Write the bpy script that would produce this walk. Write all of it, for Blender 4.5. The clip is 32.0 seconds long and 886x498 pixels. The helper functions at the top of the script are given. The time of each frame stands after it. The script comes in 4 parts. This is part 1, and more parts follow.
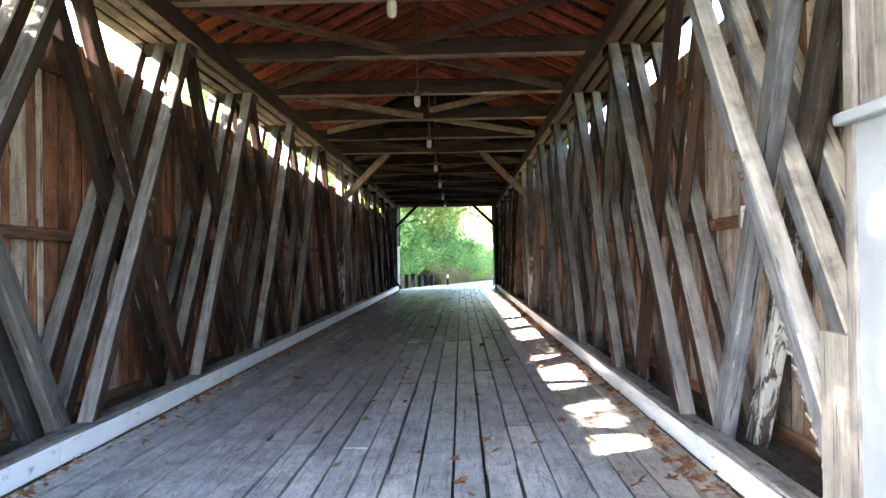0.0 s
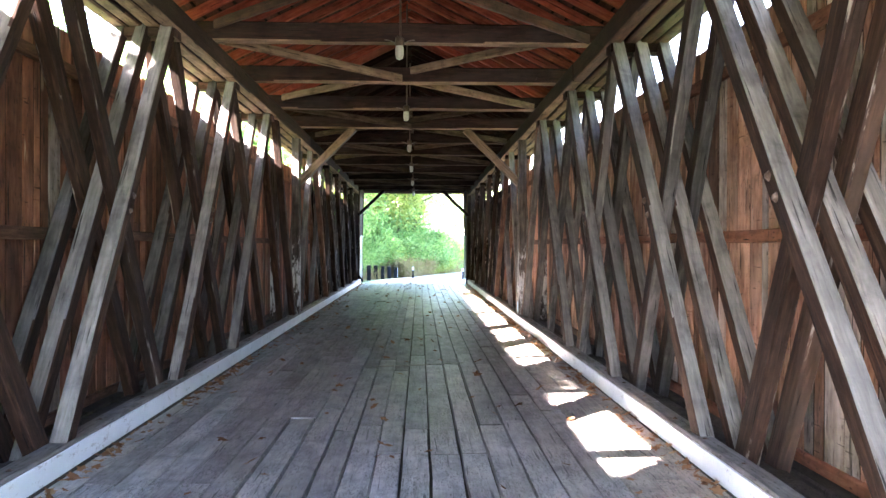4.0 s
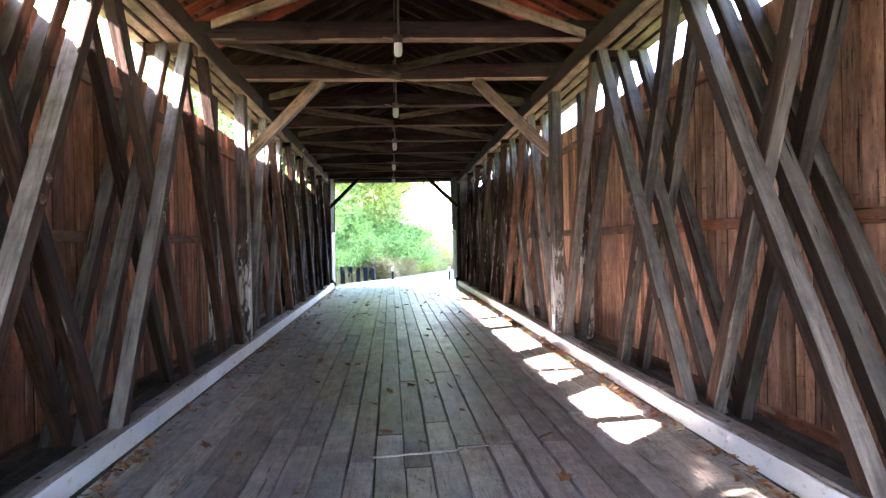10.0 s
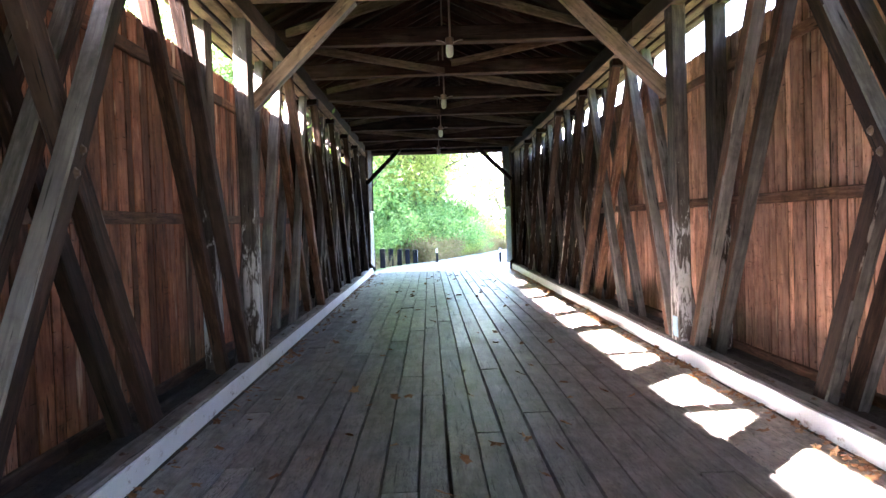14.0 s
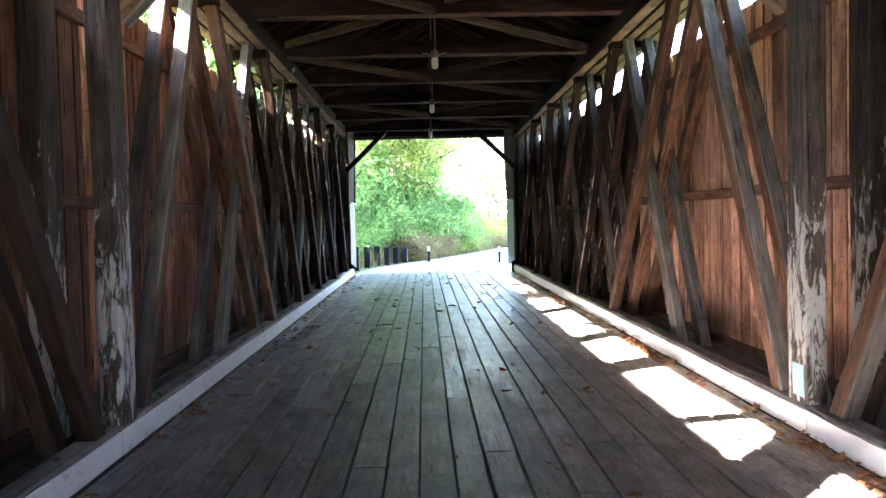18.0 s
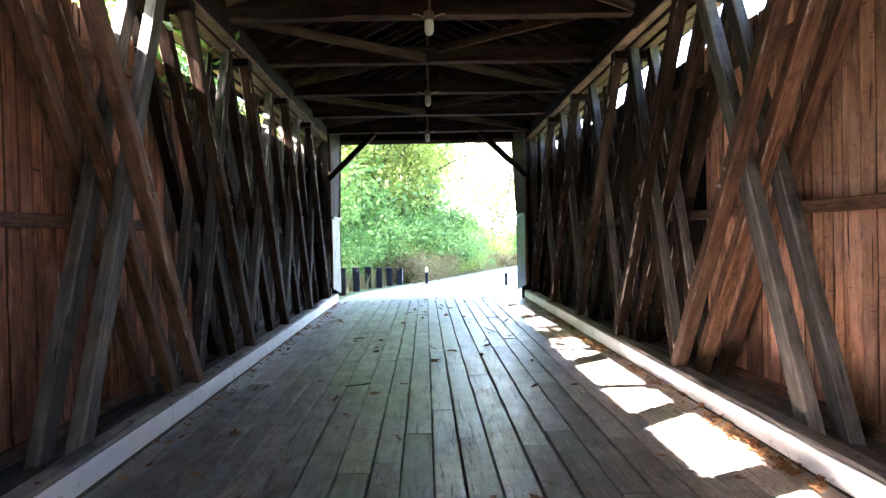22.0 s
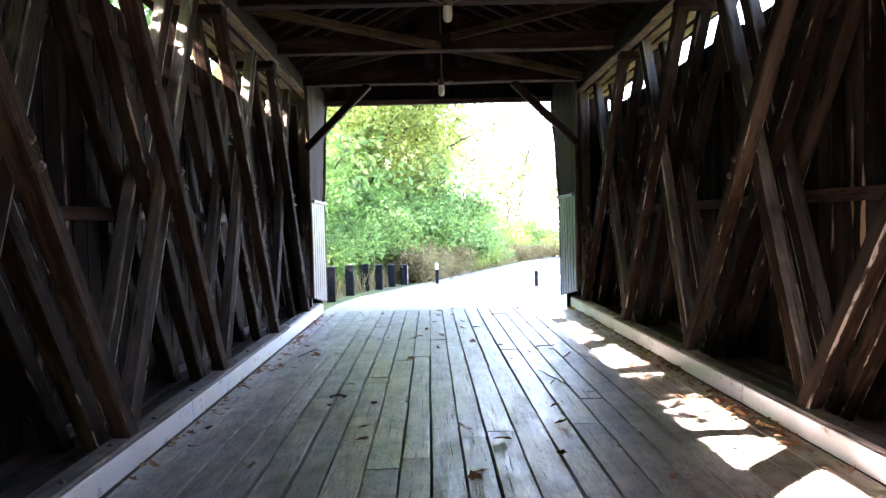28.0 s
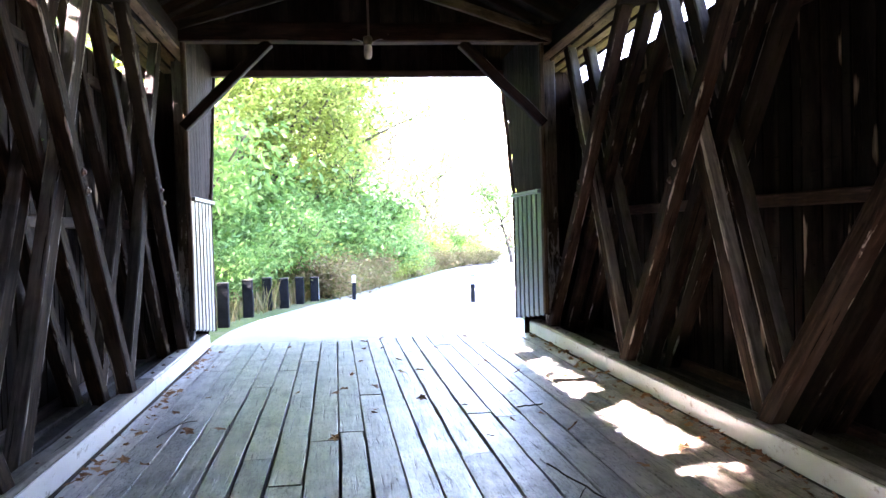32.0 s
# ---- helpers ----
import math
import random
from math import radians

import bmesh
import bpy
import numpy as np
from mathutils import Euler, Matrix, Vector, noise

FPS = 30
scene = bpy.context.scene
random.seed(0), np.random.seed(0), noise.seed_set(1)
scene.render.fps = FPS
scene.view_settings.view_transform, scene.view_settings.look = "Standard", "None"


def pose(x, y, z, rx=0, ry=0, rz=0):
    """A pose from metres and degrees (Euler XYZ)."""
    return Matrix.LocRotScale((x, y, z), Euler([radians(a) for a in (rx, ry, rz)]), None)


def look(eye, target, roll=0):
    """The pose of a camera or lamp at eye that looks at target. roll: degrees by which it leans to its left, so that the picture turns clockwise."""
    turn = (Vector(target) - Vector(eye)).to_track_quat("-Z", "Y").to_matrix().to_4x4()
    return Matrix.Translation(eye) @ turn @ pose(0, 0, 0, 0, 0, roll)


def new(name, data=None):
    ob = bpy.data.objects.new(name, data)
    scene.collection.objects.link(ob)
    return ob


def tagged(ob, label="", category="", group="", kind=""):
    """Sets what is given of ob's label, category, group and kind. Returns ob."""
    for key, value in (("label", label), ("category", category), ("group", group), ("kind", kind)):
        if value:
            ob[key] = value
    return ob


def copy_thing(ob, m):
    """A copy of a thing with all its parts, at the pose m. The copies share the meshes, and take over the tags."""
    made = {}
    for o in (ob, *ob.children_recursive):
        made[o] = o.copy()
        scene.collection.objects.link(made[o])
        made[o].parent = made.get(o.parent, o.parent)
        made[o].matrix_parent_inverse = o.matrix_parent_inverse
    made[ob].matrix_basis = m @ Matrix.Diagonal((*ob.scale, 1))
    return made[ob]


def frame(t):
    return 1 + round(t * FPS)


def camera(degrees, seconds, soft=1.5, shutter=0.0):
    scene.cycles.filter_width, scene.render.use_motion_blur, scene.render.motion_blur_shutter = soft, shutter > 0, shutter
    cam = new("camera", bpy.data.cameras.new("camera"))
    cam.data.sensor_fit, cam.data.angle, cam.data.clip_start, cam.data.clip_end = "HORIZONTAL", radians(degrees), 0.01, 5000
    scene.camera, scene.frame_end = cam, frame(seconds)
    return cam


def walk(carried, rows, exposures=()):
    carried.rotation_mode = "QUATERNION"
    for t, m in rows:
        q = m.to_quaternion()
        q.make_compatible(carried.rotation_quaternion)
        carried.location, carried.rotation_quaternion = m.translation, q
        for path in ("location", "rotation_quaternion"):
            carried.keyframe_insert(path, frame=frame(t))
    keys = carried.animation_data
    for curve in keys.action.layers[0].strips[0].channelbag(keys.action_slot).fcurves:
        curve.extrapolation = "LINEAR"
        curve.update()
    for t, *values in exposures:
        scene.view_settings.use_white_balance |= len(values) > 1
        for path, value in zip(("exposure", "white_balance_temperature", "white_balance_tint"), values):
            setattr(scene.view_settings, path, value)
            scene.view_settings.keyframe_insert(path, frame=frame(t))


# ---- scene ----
cam = camera(57.8, 32.0)
# seconds, place in metres, turn in degrees
PATH = [
    (0, -0.011, -0.048, 1.495, 90.66, 0.94, 1.26),
    (0.5, -0.079, 0.368, 1.511, 89.66, 0.52, 2.35),
    (1, -0.206, 0.771, 1.547, 89.07, -0.31, 1.86),
    (1.5, -0.236, 1.155, 1.560, 88.90, -0.10, 0.48),
    (2, -0.252, 1.524, 1.588, 89.12, 0.19, 0.23),
    (2.5, -0.335, 1.941, 1.631, 89.42, 0.01, -0.87),
    (3, -0.342, 2.339, 1.626, 89.26, 0.04, -1.51),
    (3.5, -0.351, 2.738, 1.669, 89.67, -0.24, -1.44),
    (5.5, -0.797, 4.296, 1.686, 89.82, 0.13, -2.48),
    (6, -0.861, 4.713, 1.696, 89.77, 0.81, -1.49),
    (6.5, -0.955, 5.091, 1.667, 90.71, 0.65, -3.28),
    (7, -1.004, 5.495, 1.644, 90.98, 1.18, -4.25),
    (7.5, -0.994, 5.914, 1.649, 90.42, 1.13, -3.86),
    (8, -1.048, 6.350, 1.663, 89.23, 1.63, -4.32),
    (8.5, -0.982, 6.757, 1.657, 89.56, 1.81, -3.67),
    (9, -0.933, 7.186, 1.637, 89.71, 1.16, -3.67),
    (9.5, -0.911, 7.583, 1.659, 89.43, 1.17, -5.08),
    (10, -0.831, 8.000, 1.651, 89.52, 1.19, -3.73),
    (10.5, -0.839, 8.423, 1.619, 89.05, 0.41, -2.57),
    (11, -0.855, 8.862, 1.611, 89.08, 0.77, -2.29),
    (11.5, -0.863, 9.302, 1.621, 89.23, 0.44, -1.15),
    (12, -0.929, 9.736, 1.624, 89.55, 0.53, -2.20),
    (12.5, -0.951, 10.151, 1.613, 89.43, 1.12, -2.35),
    (13, -1.025, 10.557, 1.588, 88.72, 1.50, -1.40),
    (13.5, -1.079, 10.992, 1.611, 87.71, 1.78, -1.54),
    (14, -1.065, 11.442, 1.629, 88.14, 1.97, -1.00),
    (14.5, -1.073, 11.864, 1.633, 89.39, 1.36, -1.84),
    (16.5, -0.986, 13.625, 1.575, 89.12, 1.85, -2.87),
    (17, -0.982, 14.061, 1.546, 88.37, 1.84, -1.87),
    (17.5, -0.952, 14.514, 1.537, 88.57, 1.94, -2.06),
    (18, -0.914, 14.951, 1.553, 87.92, 1.41, -1.34),
    (18.5, -0.944, 15.365, 1.569, 88.51, 1.56, -2.35),
    (19, -0.894, 15.795, 1.562, 88.59, 1.42, -2.27),
    (19.5, -0.857, 16.238, 1.545, 87.74, 1.17, -3.50),
    (20, -0.833, 16.650, 1.572, 88.55, 1.61, -4.08),
    (20.5, -0.789, 17.058, 1.604, 89.58, 1.30, -2.53),
    (21, -0.809, 17.491, 1.604, 90.18, 1.17, -1.82),
    (21.5, -0.789, 17.890, 1.584, 89.42, 1.66, -1.72),
    (22, -0.782, 18.275, 1.589, 89.07, 1.25, -1.26),
    (22.5, -0.801, 18.675, 1.620, 89.02, 1.29, -3.00),
    (23, -0.800, 19.093, 1.635, 89.19, 1.51, -2.07),
    (23.5, -0.853, 19.532, 1.612, 88.64, 1.16, -1.77),
    (24, -0.912, 19.952, 1.615, 88.46, 1.69, -2.01),
    (24.5, -0.956, 20.342, 1.592, 88.27, 1.27, -1.74),
    (25, -1.022, 20.733, 1.613, 88.71, 1.78, -3.21),
    (25.5, -0.992, 21.153, 1.586, 87.98, 2.62, -3.81),
    (27.5, -0.965, 22.897, 1.600, 87.50, 1.28, -2.90),
    (28, -0.951, 23.300, 1.604, 88.30, 1.53, -0.98),
    (28.5, -0.953, 23.690, 1.589, 87.80, 1.25, 0.03),
    (29, -0.966, 24.083, 1.610, 87.47, 1.58, -1.58),
    (29.5, -0.924, 24.513, 1.630, 88.51, 1.67, -1.78),
    (30, -0.962, 24.933, 1.620, 89.33, 0.93, -4.71),
    (30.5, -1.009, 25.340, 1.601, 88.88, 1.11, -5.67),
    (31, -1.069, 25.785, 1.604, 87.81, 0.75, -4.68),
    (31.5, -1.152, 26.196, 1.625, 87.35, 0.92, -6.80),
    (32, -1.164, 26.635, 1.627, 88.43, 1.63, -7.63),
]
EXPOSURES = [(0, 5.72, 6480, 20), (1, 6.15, 6520, 20), (3, 6.31, 6300, 22), (6, 6.88, 6280, 28), (9, 6.78, 6380, 30), (14, 6.52, 6220, 28), (19, 6.32, 6240, 22), (22, 6.31, 6380, 25), (25, 6.1, 6540, 29), (29, 6.36, 6760, 34), (32, 6.44, 6520, 35)]
walk(cam, [(t, pose(*p)) for t, *p in PATH], EXPOSURES)

# ---- plan ----
XC = -0.645           # the bridge's centre line
YC = 20.6             # the middle of the span
Y0, Y1 = 2.75, 38.45  # the two portals
HALF = 2.335         # centre line to the curb's inner face
CURB_W, CURB_H = 0.17, 0.195
LEAF = [2.40, 2.655, 2.91]     # inner faces of the three leaves of the main braces
COUNTER = [2.535, 2.79]        # inner faces of the two leaves of the counter braces
LEAF_T = 0.13
SIDING = 3.09         # inner face of the siding
CHORD_Z = 3.98        # underside of the top chord
SIDE_TOP = 3.67       # top of the siding
TIE_STEP = 2.48, 2.31  # tie beams before and after the middle one
RIDGE_Z = 6.3
XP = XC - 0.05        # the north portal, moved a little west to fit the camera's view


def lift(y):
    """Lowers the roof line towards the north portal, fitted to the camera's view."""
    return -0.0155 * max(0.0, y - 21.5)



# ---- world and light ----
SUN_EL, SUN_AZ = radians(33.75), radians(-120)   # azimuth clockwise from +y
world = bpy.data.worlds.new("sky")
scene.world = world
world.use_nodes = True
wn = world.node_tree
sky = wn.nodes.new("ShaderNodeTexSky")
sky.sky_type = "NISHITA"
sky.sun_disc = False
sky.sun_elevation, sky.sun_rotation = SUN_EL, SUN_AZ
wn.links.new(sky.outputs[0], wn.nodes["Background"].inputs[0])
wn.nodes["Background"].inputs[1].default_value = 0.06
sun = new("sun", bpy.data.lights.new("sun", "SUN"))
sun.data.energy, sun.data.angle, sun.data.color = 4.2, radians(0.55), (1.0, 0.93, 0.82)
to_sun = Vector((math.sin(SUN_AZ) * math.cos(SUN_EL), math.cos(SUN_AZ) * math.cos(SUN_EL), math.sin(SUN_EL)))
sun.matrix_world = look(to_sun * 60, (0, 0, 0))


# ---- materials ----
def nodes_of(name, rough=0.8, metal=0.0):
    m = bpy.data.materials.new(name)
    m.use_nodes = True
    b = m.node_tree.nodes["Principled BSDF"]
    b.inputs["Roughness"].default_value = rough
    b.inputs["Metallic"].default_value = metal
    return m, m.node_tree, b


def ramp(nt, fac, stops):
    r = nt.nodes.new("ShaderNodeValToRGB")
    while len(r.color_ramp.elements) < len(stops):
        r.color_ramp.elements.new(0.5)
    for e, (p, c) in zip(r.color_ramp.elements, stops):
        e.position, e.color = p, (*c, 1)
    nt.links.new(fac, r.inputs[0])
    return r.outputs[0]


def mix(nt, fac, a, b, mode="MIX"):
    n = nt.nodes.new("ShaderNodeMix")
    n.data_type, n.blend_type = "RGBA", mode
    for sock, v in ((n.inputs[0], fac), (n.inputs[6], a), (n.inputs[7], b)):
        if isinstance(v, (int, float)):
            sock.default_value = v
        elif isinstance(v, tuple):
            sock.default_value = (*v, 1)
        else:
            nt.links.new(v, sock)
    return n.outputs[2]


def coords(nt, scale, jitter=True, which="Object"):
    tc = nt.nodes.new("ShaderNodeTexCoord")
    mp = nt.nodes.new("ShaderNodeMapping")
    mp.inputs["Scale"].default_value = scale
    nt.links.new(tc.outputs[which], mp.inputs["Vector"])
    if jitter:
        oi = nt.nodes.new("ShaderNodeObjectInfo")
        mul = nt.nodes.new("ShaderNodeMath")
        mul.operation = "MULTIPLY"
        mul.inputs[1].default_value = 53.0
        nt.links.new(oi.outputs["Random"], mul.inputs[0])
        nt.links.new(mul.outputs[0], mp.inputs["Location"])
    return mp.outputs[0]


def noise_tex(nt, vec, scale, detail=5.0, rough=0.6, distort=0.0):
    n = nt.nodes.new("ShaderNodeTexNoise")
    n.inputs["Scale"].default_value, n.inputs["Detail"].default_value = scale, detail
    n.inputs["Roughness"].default_value, n.inputs["Distortion"].default_value = rough, distort
    nt.links.new(vec, n.inputs["Vector"])
    return n.outputs[0]


def math_node(nt, op, *values):
    n = nt.nodes.new("ShaderNodeMath")
    n.operation = op
    for sock, v in zip(n.inputs, values):
        if isinstance(v, (int, float)):
            sock.default_value = v
        else:
            nt.links.new(v, sock)
    return n.outputs[0]


def bump(nt, b, height, strength, distance=0.01):
    n = nt.nodes.new("ShaderNodeBump")
    n.inputs["Strength"].default_value, n.inputs["Distance"].default_value = strength, distance
    nt.links.new(height, n.inputs["Height"])
    nt.links.new(n.outputs[0], b.inputs["Normal"])


def wood(name, dark, mid, light, along=2, rough=0.82, stain=(0.03, 0.025, 0.02), stain_from=0.62, spread=0.5, knots=True, bleach=0.28, fine=26.0, sheen=0.2, crackle=False, checks=False, edge=None):
    """Old timber with its grain along one local axis; each piece takes its own shade."""
    m, nt, b = nodes_of(name, rough)
    b.inputs["Specular IOR Level"].default_value = sheen
    sc = [fine, fine, fine]
    sc[along] = 2.6
    v = coords(nt, sc)
    grain = noise_tex(nt, v, 1.0, 7, 0.65, 0.6)
    col = ramp(nt, grain, [(0.22, dark), (0.5, mid), (0.8, light)])
    sc2 = [2.2, 2.2, 2.2]
    sc2[along] = 0.7
    blot = noise_tex(nt, coords(nt, sc2), 1.0, 4, 0.6)
    f = ramp(nt, blot, [(stain_from - 0.14, (0, 0, 0)), (stain_from + 0.12, (1, 1, 1))])
    col = mix(nt, f, col, mix(nt, 0.75, col, stain))
    if knots:
        vo = nt.nodes.new("ShaderNodeTexVoronoi")
        sc3 = [5.0, 5.0, 5.0]
        sc3[along] = 1.6
        nt.links.new(coords(nt, sc3), vo.inputs["Vector"])
        kf = ramp(nt, vo.outputs["Distance"], [(0.09, (1, 1, 1)), (0.21, (0, 0, 0))])
        col = mix(nt, kf, col, mix(nt, 0.7, col, (0.02, 0.012, 0.008)))
    # broad uneven ageing along the piece
    age = ramp(nt, noise_tex(nt, coords(nt, (3.2, 3.2, 3.2)), 1.0, 6, 0.7, 0.3), [(0.32, (0.55, 0.55, 0.55)), (0.5, (1, 1, 1)), (0.68, (1.25, 1.22, 1.18))])
    col = mix(nt, 1.0, col, age, "MULTIPLY")
    # long bleached streaks, fine drying cracks and pale scuffs
    sc4 = [5.0, 5.0, 5.0]
    sc4[along] = 0.8
    streak = ramp(nt, noise_tex(nt, coords(nt, sc4), 1.0, 3, 0.5), [(0.5, (0, 0, 0)), (0.72, (1, 1, 1))])
    col = mix(nt, mix(nt, 1.0, streak, (bleach, bleach, bleach), "MULTIPLY"), col, tuple(min(0.75, c * 1.15 + 0.03) for c in light))
    sc5 = [fine * 1.8, fine * 1.8, fine * 1.8]
    sc5[along] = 1.7
    cracks = noise_tex(nt, coords(nt, sc5), 1.0, 3, 0.55, 0.3)
    cf = ramp(nt, cracks, [(0.31, (1, 1, 1)), (0.37, (0, 0, 0))])
    col = mix(nt, cf, col, tuple(c * 0.28 for c in dark))
    if checks:
        # short saw marks and checks across the boards
        marks = ramp(nt, noise_tex(nt, coords(nt, (5, 5, 60)), 1.0, 2, 0.5), [(0.27, (0.8, 0.8, 0.8)), (0.32, (0, 0, 0))])
        col = mix(nt, marks, col, tuple(c * 0.25 for c in dark))
        pale = ramp(nt, noise_tex(nt, coords(nt, (6, 6, 1.1)), 1.0, 3, 0.5), [(0.66, (0, 0, 0)), (0.72, (0.5, 0.5, 0.5))])
        col = mix(nt, pale, col, (0.6, 0.45, 0.34))
    if crackle:
        # checked surface: short dark ticks and broad foot-worn patches
        ticks = ramp(nt, noise_tex(nt, coords(nt, (70, 16, 70)), 1.0, 4, 0.7, 0.8), [(0.4, (0.75, 0.75, 0.75)), (0.5, (0, 0, 0))])
        where = ramp(nt, noise_tex(nt, coords(nt, (4, 1.2, 4)), 1.0, 4, 0.6), [(0.36, (0, 0, 0)), (0.6, (1, 1, 1))])
        col = mix(nt, mix(nt, 1.0, ticks, where, "MULTIPLY"), col, tuple(c * 0.45 for c in dark))
        gloss = ramp(nt, noise_tex(nt, coords(nt, (9, 2.5, 9)), 1.0, 5, 0.65), [(0.3, (rough * 0.75,) * 3), (0.7, (min(1.0, rough * 1.35),) * 3)])
        nt.links.new(gloss, b.inputs["Roughness"])
    scuff = noise_tex(nt, coords(nt, (9, 9, 9)), 1.0, 6, 0.75, 0.5)
    col = mix(nt, ramp(nt, scuff, [(0.69, (0, 0, 0)), (0.76, (0.6, 0.6, 0.6))]), col, tuple(min(0.7, c * 1.5 + 0.06) for c in light))
    if edge:
        # long splinters broken off the arrises show the pale wood beneath
        tc = nt.nodes.new("ShaderNodeTexCoord")
        sep = nt.nodes.new("ShaderNodeSeparateXYZ")
        nt.links.new(tc.outputs["Object"], sep.inputs[0])
        ax = [math_node(nt, "ABSOLUTE", sep.outputs[k]) for k in (0, 1)]
        near = math_node(nt, "ADD", ax[0], ax[1])
        near = math_node(nt, "MULTIPLY_ADD", near, 11.0, -11.0 * edge[1])
        chips = noise_tex(nt, coords(nt, (16, 16, 2.3)), 1.0, 6, 0.7, 0.4)
        worn = ramp(nt, math_node(nt, "ADD", near, chips), [(0.6, (0, 0, 0)), (0.67, (edge[0],) * 3)])
        col = mix(nt, worn, col, (0.42, 0.385, 0.345))
    oi = nt.nodes.new("ShaderNodeObjectInfo")
    lo, hi = 1 - spread / 2, 1 + spread / 2
    shade = ramp(nt, oi.outputs["Random"], [(0.0, (lo, lo, lo)), (1.0, (hi, hi * 0.97, hi * 0.94))])
    col = mix(nt, 1.0, col, shade, "MULTIPLY")
    nt.links.new(col, b.inputs["Base Color"])
    both = nt.nodes.new("ShaderNodeMath")
    both.operation = "SUBTRACT"
    nt.links.new(grain, both.inputs[0])
    nt.links.new(cf, both.inputs[1])
    bump(nt, b, both.outputs[0], 0.6, 0.008)
    return m


def plain(name, colour, rough=0.6, metal=0.0, vary=0.25, scale=6.0):
    m, nt, b = nodes_of(name, rough, metal)
    n = noise_tex(nt, coords(nt, (1, 1, 1)), scale, 5, 0.65)
    c0 = tuple(c * (1 - vary) for c in colour)
    c1 = tuple(min(1, c * (1 + vary)) for c in colour)
    nt.links.new(ramp(nt, n, [(0.3, c0), (0.7, c1)]), b.inputs["Base Color"])
    bump(nt, b, n, 0.2, 0.004)
    return m


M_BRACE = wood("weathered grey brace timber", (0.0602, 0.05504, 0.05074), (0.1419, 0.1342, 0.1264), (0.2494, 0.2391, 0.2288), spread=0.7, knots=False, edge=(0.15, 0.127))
# near-black copy of the brown timber, standing in for shade
M_BRACE_SHADED = wood("brown brace timber darkened for shade", (0.00518, 0.00301, 0.00217), (0.01561, 0.0091, 0.00609), (0.05642, 0.03556, 0.02429), spread=0.9, sheen=0.06, edge=(0.85, 0.128))
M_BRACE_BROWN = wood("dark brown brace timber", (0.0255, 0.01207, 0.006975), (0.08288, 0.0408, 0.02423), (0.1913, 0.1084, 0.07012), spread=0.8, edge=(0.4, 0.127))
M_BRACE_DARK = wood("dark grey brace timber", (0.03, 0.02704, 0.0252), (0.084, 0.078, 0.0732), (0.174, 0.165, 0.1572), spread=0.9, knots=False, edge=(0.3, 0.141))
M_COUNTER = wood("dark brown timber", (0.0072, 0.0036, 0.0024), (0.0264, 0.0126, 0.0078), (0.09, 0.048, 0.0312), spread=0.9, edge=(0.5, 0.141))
# the blue-grey tint paints in skylight from the entrance
M_BRACE_BLUE = wood("brace timber tinted blue for skylight", (0.045, 0.049, 0.055), (0.125, 0.134, 0.148), (0.25, 0.262, 0.28), spread=0.4, knots=False, edge=(0.9, 0.139))
M_BRACE_PALE = wood("pale weathered brace timber", (0.172, 0.1634, 0.1462), (0.3268, 0.3113, 0.2838), (0.4472, 0.43, 0.3956), spread=0.3, knots=False)
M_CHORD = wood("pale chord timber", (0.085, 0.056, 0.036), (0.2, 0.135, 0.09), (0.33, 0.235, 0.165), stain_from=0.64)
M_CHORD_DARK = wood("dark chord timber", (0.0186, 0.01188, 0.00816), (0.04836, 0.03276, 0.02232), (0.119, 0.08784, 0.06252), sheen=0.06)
# near-black tie and rafter copies, standing in for shade in the north half
M_TIE_SHADED = wood("tie timber darkened for shade", (0.00435, 0.00185, 0.00125), (0.0099, 0.00435, 0.0028), (0.0279, 0.01425, 0.0093), rough=0.7, knots=False, sheen=0.06)
M_ROOF_SHADED = wood("rafter timber darkened for shade", (0.00444, 0.00222, 0.00186), (0.01338, 0.00558, 0.00408), (0.0372, 0.01674, 0.0123), knots=False, sheen=0.06)
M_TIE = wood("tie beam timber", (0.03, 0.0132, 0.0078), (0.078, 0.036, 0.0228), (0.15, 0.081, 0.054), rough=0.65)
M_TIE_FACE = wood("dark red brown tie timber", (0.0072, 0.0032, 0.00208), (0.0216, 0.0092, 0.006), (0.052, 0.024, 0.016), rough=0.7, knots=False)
M_ROOF = wood("red brown roof timber", (0.108, 0.01942, 0.0108), (0.2484, 0.054, 0.0324), (0.3564, 0.1188, 0.0756), knots=False)
M_ROOF_RED = wood("dark red roof boarding", (0.024, 0.0056, 0.0036), (0.076, 0.02, 0.0128), (0.144, 0.05, 0.034), along=2, knots=False, spread=0.9)
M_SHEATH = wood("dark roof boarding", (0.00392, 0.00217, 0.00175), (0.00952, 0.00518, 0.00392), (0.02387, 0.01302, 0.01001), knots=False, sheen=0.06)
# west copy of the siding, darkened where no sun bounce reaches
M_SIDING_WEST = wood("dark red brown siding board", (0.0792, 0.03096, 0.018), (0.2232, 0.0936, 0.05328), (0.3456, 0.1692, 0.1058), stain=(0.04, 0.016, 0.01), stain_from=0.55, spread=1.1, fine=13.0, checks=True)
M_SIDING = wood("red brown siding board", (0.15, 0.068, 0.041), (0.375, 0.2, 0.132), (0.53, 0.33, 0.24), stain=(0.05, 0.02, 0.012), stain_from=0.57, spread=1.1, fine=13.0, checks=True)
M_SIDING_PALE = wood("pale grey brown siding board", (0.14, 0.108, 0.09), (0.32, 0.26, 0.225), (0.48, 0.41, 0.37), stain=(0.07, 0.045, 0.035), stain_from=0.6, spread=0.7, fine=13.0, checks=True)
